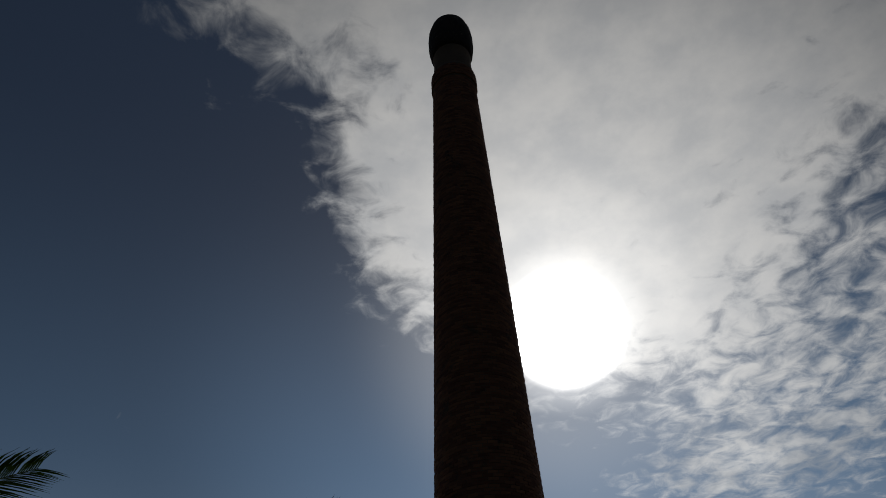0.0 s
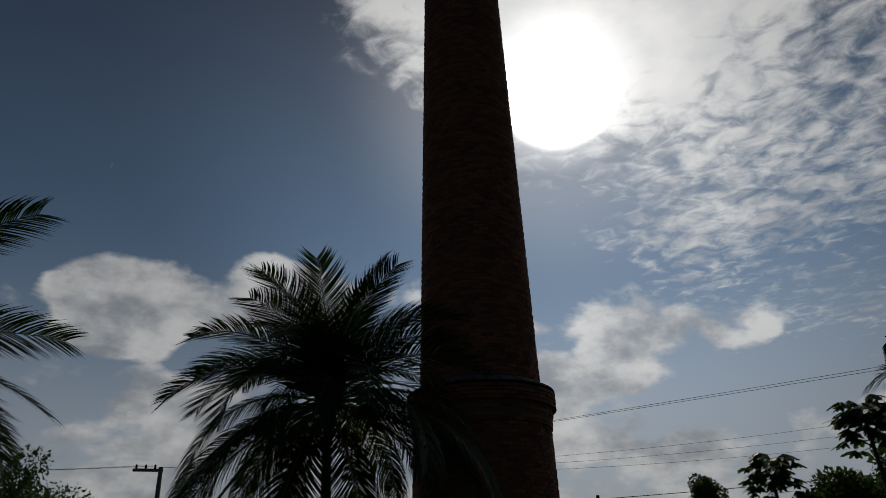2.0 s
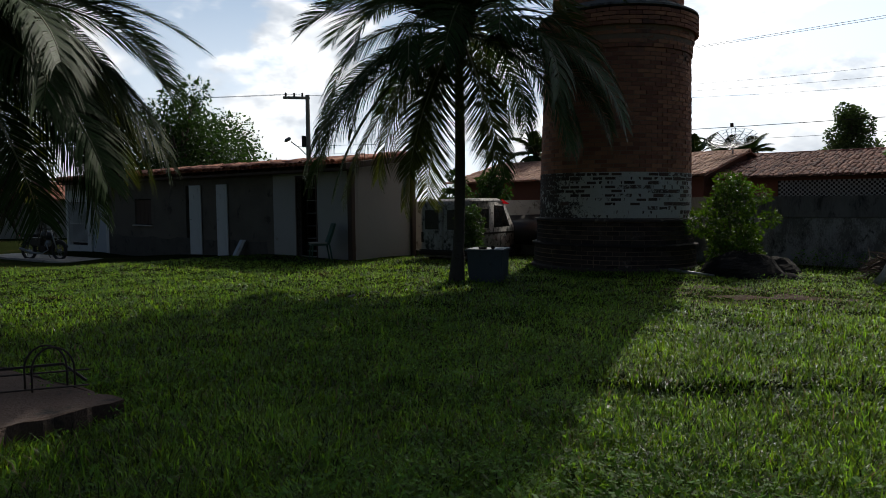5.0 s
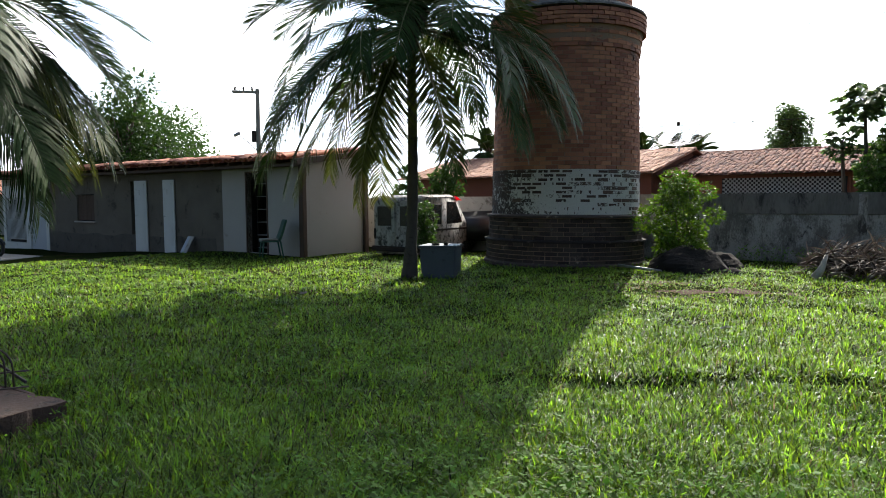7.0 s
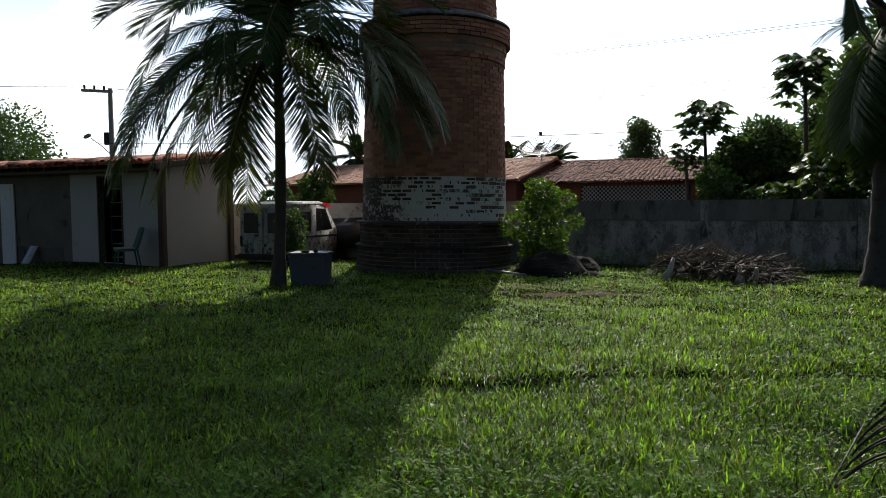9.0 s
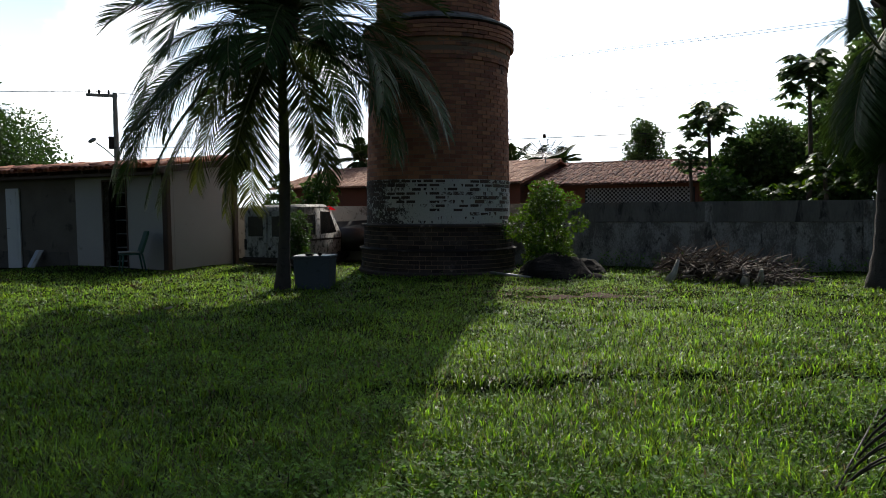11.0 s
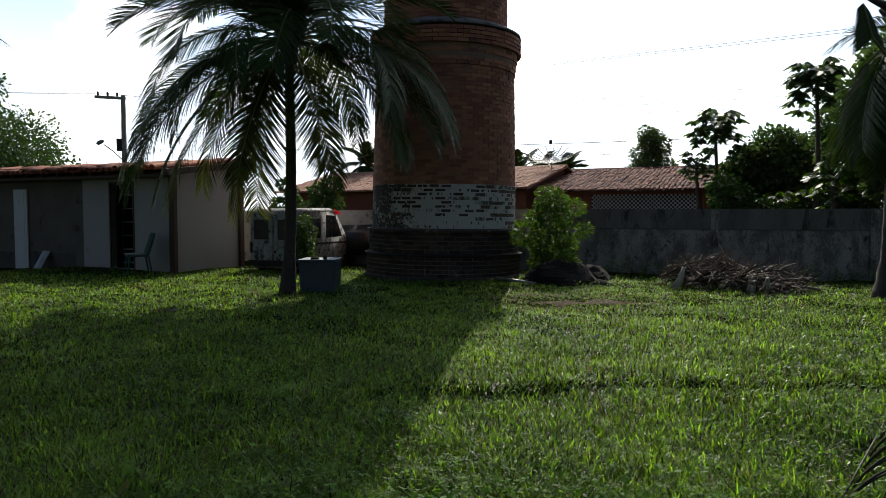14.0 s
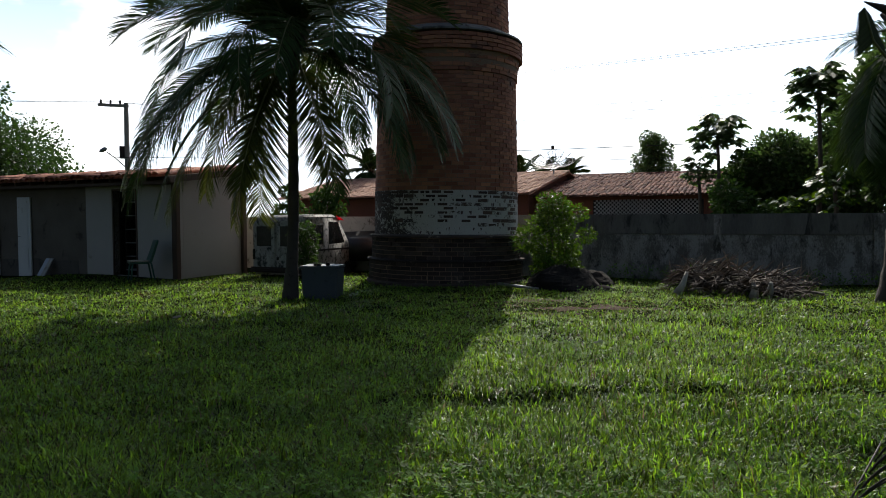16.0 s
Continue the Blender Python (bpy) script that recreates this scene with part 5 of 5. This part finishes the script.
    part("handlebar", Shape().tube([(0.26, -0.36, 1.05), (0.40, -0.14, 1.03), (0.40, 0.14, 1.03), (0.26, 0.36, 1.05)], 0.016, 6), IRON, b, smooth=True)
    part("headlamp", Shape().lathe([(0.02, -0.08), (0.09, -0.03), (0.10, 0.05), (0.03, 0.07)], 14), STEEL, b, smooth=True, m=pose(0.54, 0, 0.93, 0, 90, 0))
    part("stand", Shape().tube([(0.0, 0.1, 0.30), (0.05, 0.26, 0.0)], 0.014, 5), IRON, b)


build_van()
build_old_car()
build_tank()
build_chair()
build_planks()
build_bush()
build_pile()
build_slab()
build_small_things()
build_motorbike()


# ---- street and neighbours' fittings ----
def utility_pole(az, dist, top, arm_turn, lamp):
    x, y, _ = on_ray(az, dist)
    p = thing("utility_pole", pose(x, y, -0.2, 0, 0, arm_turn), "concrete street pole with a cross-arm behind the roofs", "utility pole")
    part("post", Shape().tube([(0, 0, 0), (0, 0, top + 0.2)], [0.16, 0.10], 8), CONCRETE, p)
    part("cross_arm", Shape().box(-1.25, 0.12, -0.06, 0.06, top - 0.02, top + 0.12), CONCRETE, p, bevel=0.015)
    for k in range(3):
        part("insulator", Shape().lathe([(0.03, top + 0.122), (0.06, top + 0.16), (0.04, top + 0.22), (0.055, top + 0.27), (0.02, top + 0.32)], 10, (-1.1 + 0.42 * k, 0)), IRON, p, smooth=True)
    if lamp:
        part("lamp_arm", Shape().tube([(0, 0, top - 3.0), (-0.5, 0, top - 2.5), (-0.9, 0, top - 2.2)], 0.03, 6), STEEL, p, smooth=True)
        part("lamp_head", Shape().lathe([(0.02, -0.2), (0.09, -0.12), (0.10, 0.1), (0.03, 0.2)], 10), STEEL, p, "street lamp head", smooth=True, m=pose(-1.05, 0, top - 2.1, 0, 60, 0))
        part("transformer_box", Shape().box(-0.34, -0.11, -0.1, 0.1, top - 2.5, top - 1.9), IRON, p, bevel=0.02)


def cable(a, b, sag, r=0.007):
    a, b = Vector(a), Vector(b)
    pts = [a.lerp(b, i / 20) - Vector((0, 0, sag * 4 * (i / 20) * (1 - i / 20))) for i in range(21)]
    solid("power_cable", Shape().tube(pts, r, 4), CABLE, "thin dark overhead power cable", "cable", "overhead cables", smooth=True)


def dish(x, y, z, r, turn, foot):
    d = thing("satellite_dish", pose(x, y, z), "mesh satellite dish on a pole behind the roof", "satellite dish")
    part("mast", Shape().tube([(0, 0, foot - z), (0, 0, -0.1)], 0.035, 8), STEEL, d)
    tilt = pose(0, 0, 0, 0, 0, turn) @ pose(0, 0, 0, 28)
    for k in range(16):
        a = 2 * math.pi * k / 16
        part("rib", Shape().tube([(r * t * math.cos(a), r * t * math.sin(a), 0.30 * r * t * t) for t in (0.05, 0.3, 0.55, 0.8, 1.0)], 0.02, 4), STEEL, d, m=tilt)
    for t in (0.25, 0.4, 0.55, 0.7, 0.85, 1.0):
        part("ring", Shape().tube([(r * t * math.cos(a), r * t * math.sin(a), 0.30 * r * t * t) for a in (2 * math.pi * i / 32 for i in range(33))], 0.010, 4, cap=False), STEEL, d, m=tilt)
    for k in range(3):
        a = 2 * math.pi * k / 3 + 0.5
        part("strut", Shape().tube([(r * 0.7 * math.cos(a), r * 0.7 * math.sin(a), 0.15 * r), (0, 0, 0.85 * r)], 0.010, 4), STEEL, d, m=tilt)
    part("feed", Shape().lathe([(0.03, 0.78 * r), (0.08, 0.80 * r), (0.08, 0.95 * r), (0.03, 0.97 * r)], 10), IRON, d, smooth=True, m=tilt)


utility_pole(-20.1, 38, 7.05, 18, True)
utility_pole(-40.3, 44, 6.6, 40, False)
for k in range(3):
    cable(on_ray(-21.4 + 0.5 * k, 38, 7.1), on_ray(-62, 50, 7.4), 0.7)
    cable(on_ray(-21.4 + 0.5 * k, 38, 7.05), on_ray(48, 40, 8.2 - 0.6 * k), 1.3)
for k in range(2):
    cable(on_ray(0, 30, 6.85 + 0.02 * k), on_ray(52, 24, 6.41 + 0.12 * k), 0.05)
cable(on_ray(-21, 38, 4.4), on_ray(50, 36, 4.9), 0.4, 0.016)
cable(on_ray(-21, 38, 4.0), on_ray(50, 36, 4.3), 0.4, 0.008)
dish(*on_ray(12.6, 37.5, 4.1), 1.15, -20, -0.1)
dish(*on_ray(-5.5, 31.0, 3.35), 0.85, 25, -0.1)

# pierced block screen under the eave of the dark roof, and a pale far house by the street
screen = Shape()
for i in range(52):
    for j in range(9):
        z = 1.40 + 0.09 * j
        if (i + j) % 2:
            screen.box(2.75 + 0.09 * i, 2.838 + 0.09 * i, 0.40, 0.47, z, z + 0.088)
tagged(part("block_screen", screen, GABLE_BLOCK, house_b, "pale pierced block screen"), kind="stuff")
part("screen_backing", Shape().box(2.7, 7.55, 0.475, 0.496, 1.36, 2.2), INTERIOR_SHADE, house_b)
part("drain_pipe", Shape().tube([(7.65, 0.42, -0.1), (7.65, 0.42, 2.2)], 0.04, 8), TERRACOTTA_PAINT, house_b)
house_c = neighbour_house(pose(-34, 33.0, -0.4, 0, 0, 8), 9.5, 4.0, 2.1, 3.1, TILE, PAINT_WHITE, "pale street house with an orange tiled roof", 63)
papaya_tree(on_ray(32.6, 19.5, 0), 2.25, "young bright green tree behind the wall", 53, LEAF_BRIGHT, 44, 0.62)
papaya_tree(on_ray(29.3, 20.5, 0), 1.7, "young bright green tree behind the wall", 54, LEAF_BRIGHT, 30, 0.5)
leafy_tree("shade_tree", on_ray(27.0, 24.5, 0), 3.3, 1.1, "leafy green tree behind the wall", LEAF, 45, 14, 9000, 0.14)
leafy_tree("shrub", on_ray(26.2, 21.5, 0), 2.2, 1.0, "green leafy shrub behind the wall", LEAF, 46, 10, 3000, 0.16, 0.06, 0.2, "shrub")
leafy_tree("shrub", (-2.05, 16.35, gz(-2, 16.3)), 1.25, 0.42, "thin vine-like shrub growing against the van", LEAF, 58, 12, 1500, 0.075, 0.02, 0.25, "shrub")
leafy_tree("shrub", on_ray(-5.5, 22, 0), 2.3, 0.7, "green shrub behind the old vehicles", LEAF, 47, 9, 2500, 0.13, 0.05, 0.3, "shrub")
leafy_tree("shrub", on_ray(-8.2, 21.5, 0), 2.3, 0.6, "green shrub behind the old vehicles", LEAF, 48, 8, 1800, 0.13, 0.05, 0.3, "shrub")
leafy_tree("shade_tree", on_ray(-46, 40, -0.4), 5.0, 3.0, "green street tree behind the pale house", LEAF, 49, 14, 5000, 0.3)
for az, dist, z, seed in ((9.6, 52, 4.6, 91), (11.6, 56, 4.9, 94), (13.3, 54, 4.7, 92), (-2.4, 46, 4.7, 93)):
    x, y, _ = on_ray(az, dist)
    coconut_palm("coconut_palm", (x, y, 0), (x + 0.3, y, z - 0.4), "small far palm behind the roofs", ring_of_fronds(seed, 24, 2.1, 70, -30), seed, 0.12, 0.7)


# ---- weeds ----
def build_weeds():
    """Broad-leaved weeds in drifts through the lawn and along the foot of the walls."""
    rng = np.random.default_rng(12)
    r = 2.8 * (15 / 2.8) ** rng.random(16000)
    a = np.radians(rng.uniform(-48, 40, 16000))
    x, y = r * np.sin(a), r * np.cos(a)
    drift = np.sin(x * 1.1 + 0.6 + np.sin(y * 0.8)) * np.sin(y * 0.9 - 0.7 + np.sin(x * 0.6)) + 0.45 * rng.standard_normal(16000)
    k = drift > np.where(x < 0.3 * (y - 4), 0.0, 0.4)
    x, y = x[k], y[k]
    s = rng.random(500)
    wx, wy = 4.7 + 7.0 * s, 15.75 - 3.55 * s + rng.uniform(-0.35, 0.0, 500)
    x, y = np.concatenate([x, wx]), np.concatenate([y, wy])
    tall = np.concatenate([np.full(k.sum(), 1.0), rng.uniform(1.5, 3.5, 500)])
    keep = (x - CX) ** 2 + (y - CY) ** 2 > 1.84 ** 2
    x, y, tall = x[keep], y[keep], tall[keep]
    m = 7
    x, y, tall = np.repeat(x, m), np.repeat(y, m), np.repeat(tall, m)
    n = len(x)
    h = rng.uniform(0, 2 * np.pi, n)
    ln = rng.uniform(0.016, 0.042, n) * (0.6 + 0.4 * tall)
    up_ = rng.uniform(0.02, 0.11, n) * tall
    d = np.stack([np.cos(h), np.sin(h), rng.uniform(-0.6, 0.9, n)], 1)
    side = np.stack([-np.sin(h), np.cos(h), np.zeros(n)], 1) * (ln * 0.33)[:, None]
    p = np.stack([x + rng.normal(0, 0.03, n), y + rng.normal(0, 0.03, n), ground_height(x, y) + up_], 1)
    v = np.stack([p, p + d * (ln * 0.5)[:, None] + side, p + d * ln[:, None], p + d * (ln * 0.5)[:, None] - side], 1).reshape(-1, 3)
    f = np.arange(n)[:, None] * 4 + np.array([0, 1, 2, 3])
    tagged(new("weeds", arrays_mesh("weeds", v, f, WEED)), "broad-leaved green weeds in the lawn", "weeds", kind="stuff")


build_weeds()


# ---- pieces of walls and roofs ----
def place_loose_pieces():
    for loose, mat in chimney_bricks:
        for b in loose:
            part("brick", brick_shape([b]), mat, chimney)
    me = TILE_SHAPE.mesh("roof_tile", TILE, True)
    for m in shed_tiles:
        part("roof_tile", me, TILE, shed_roof, m=m)


place_loose_pieces()
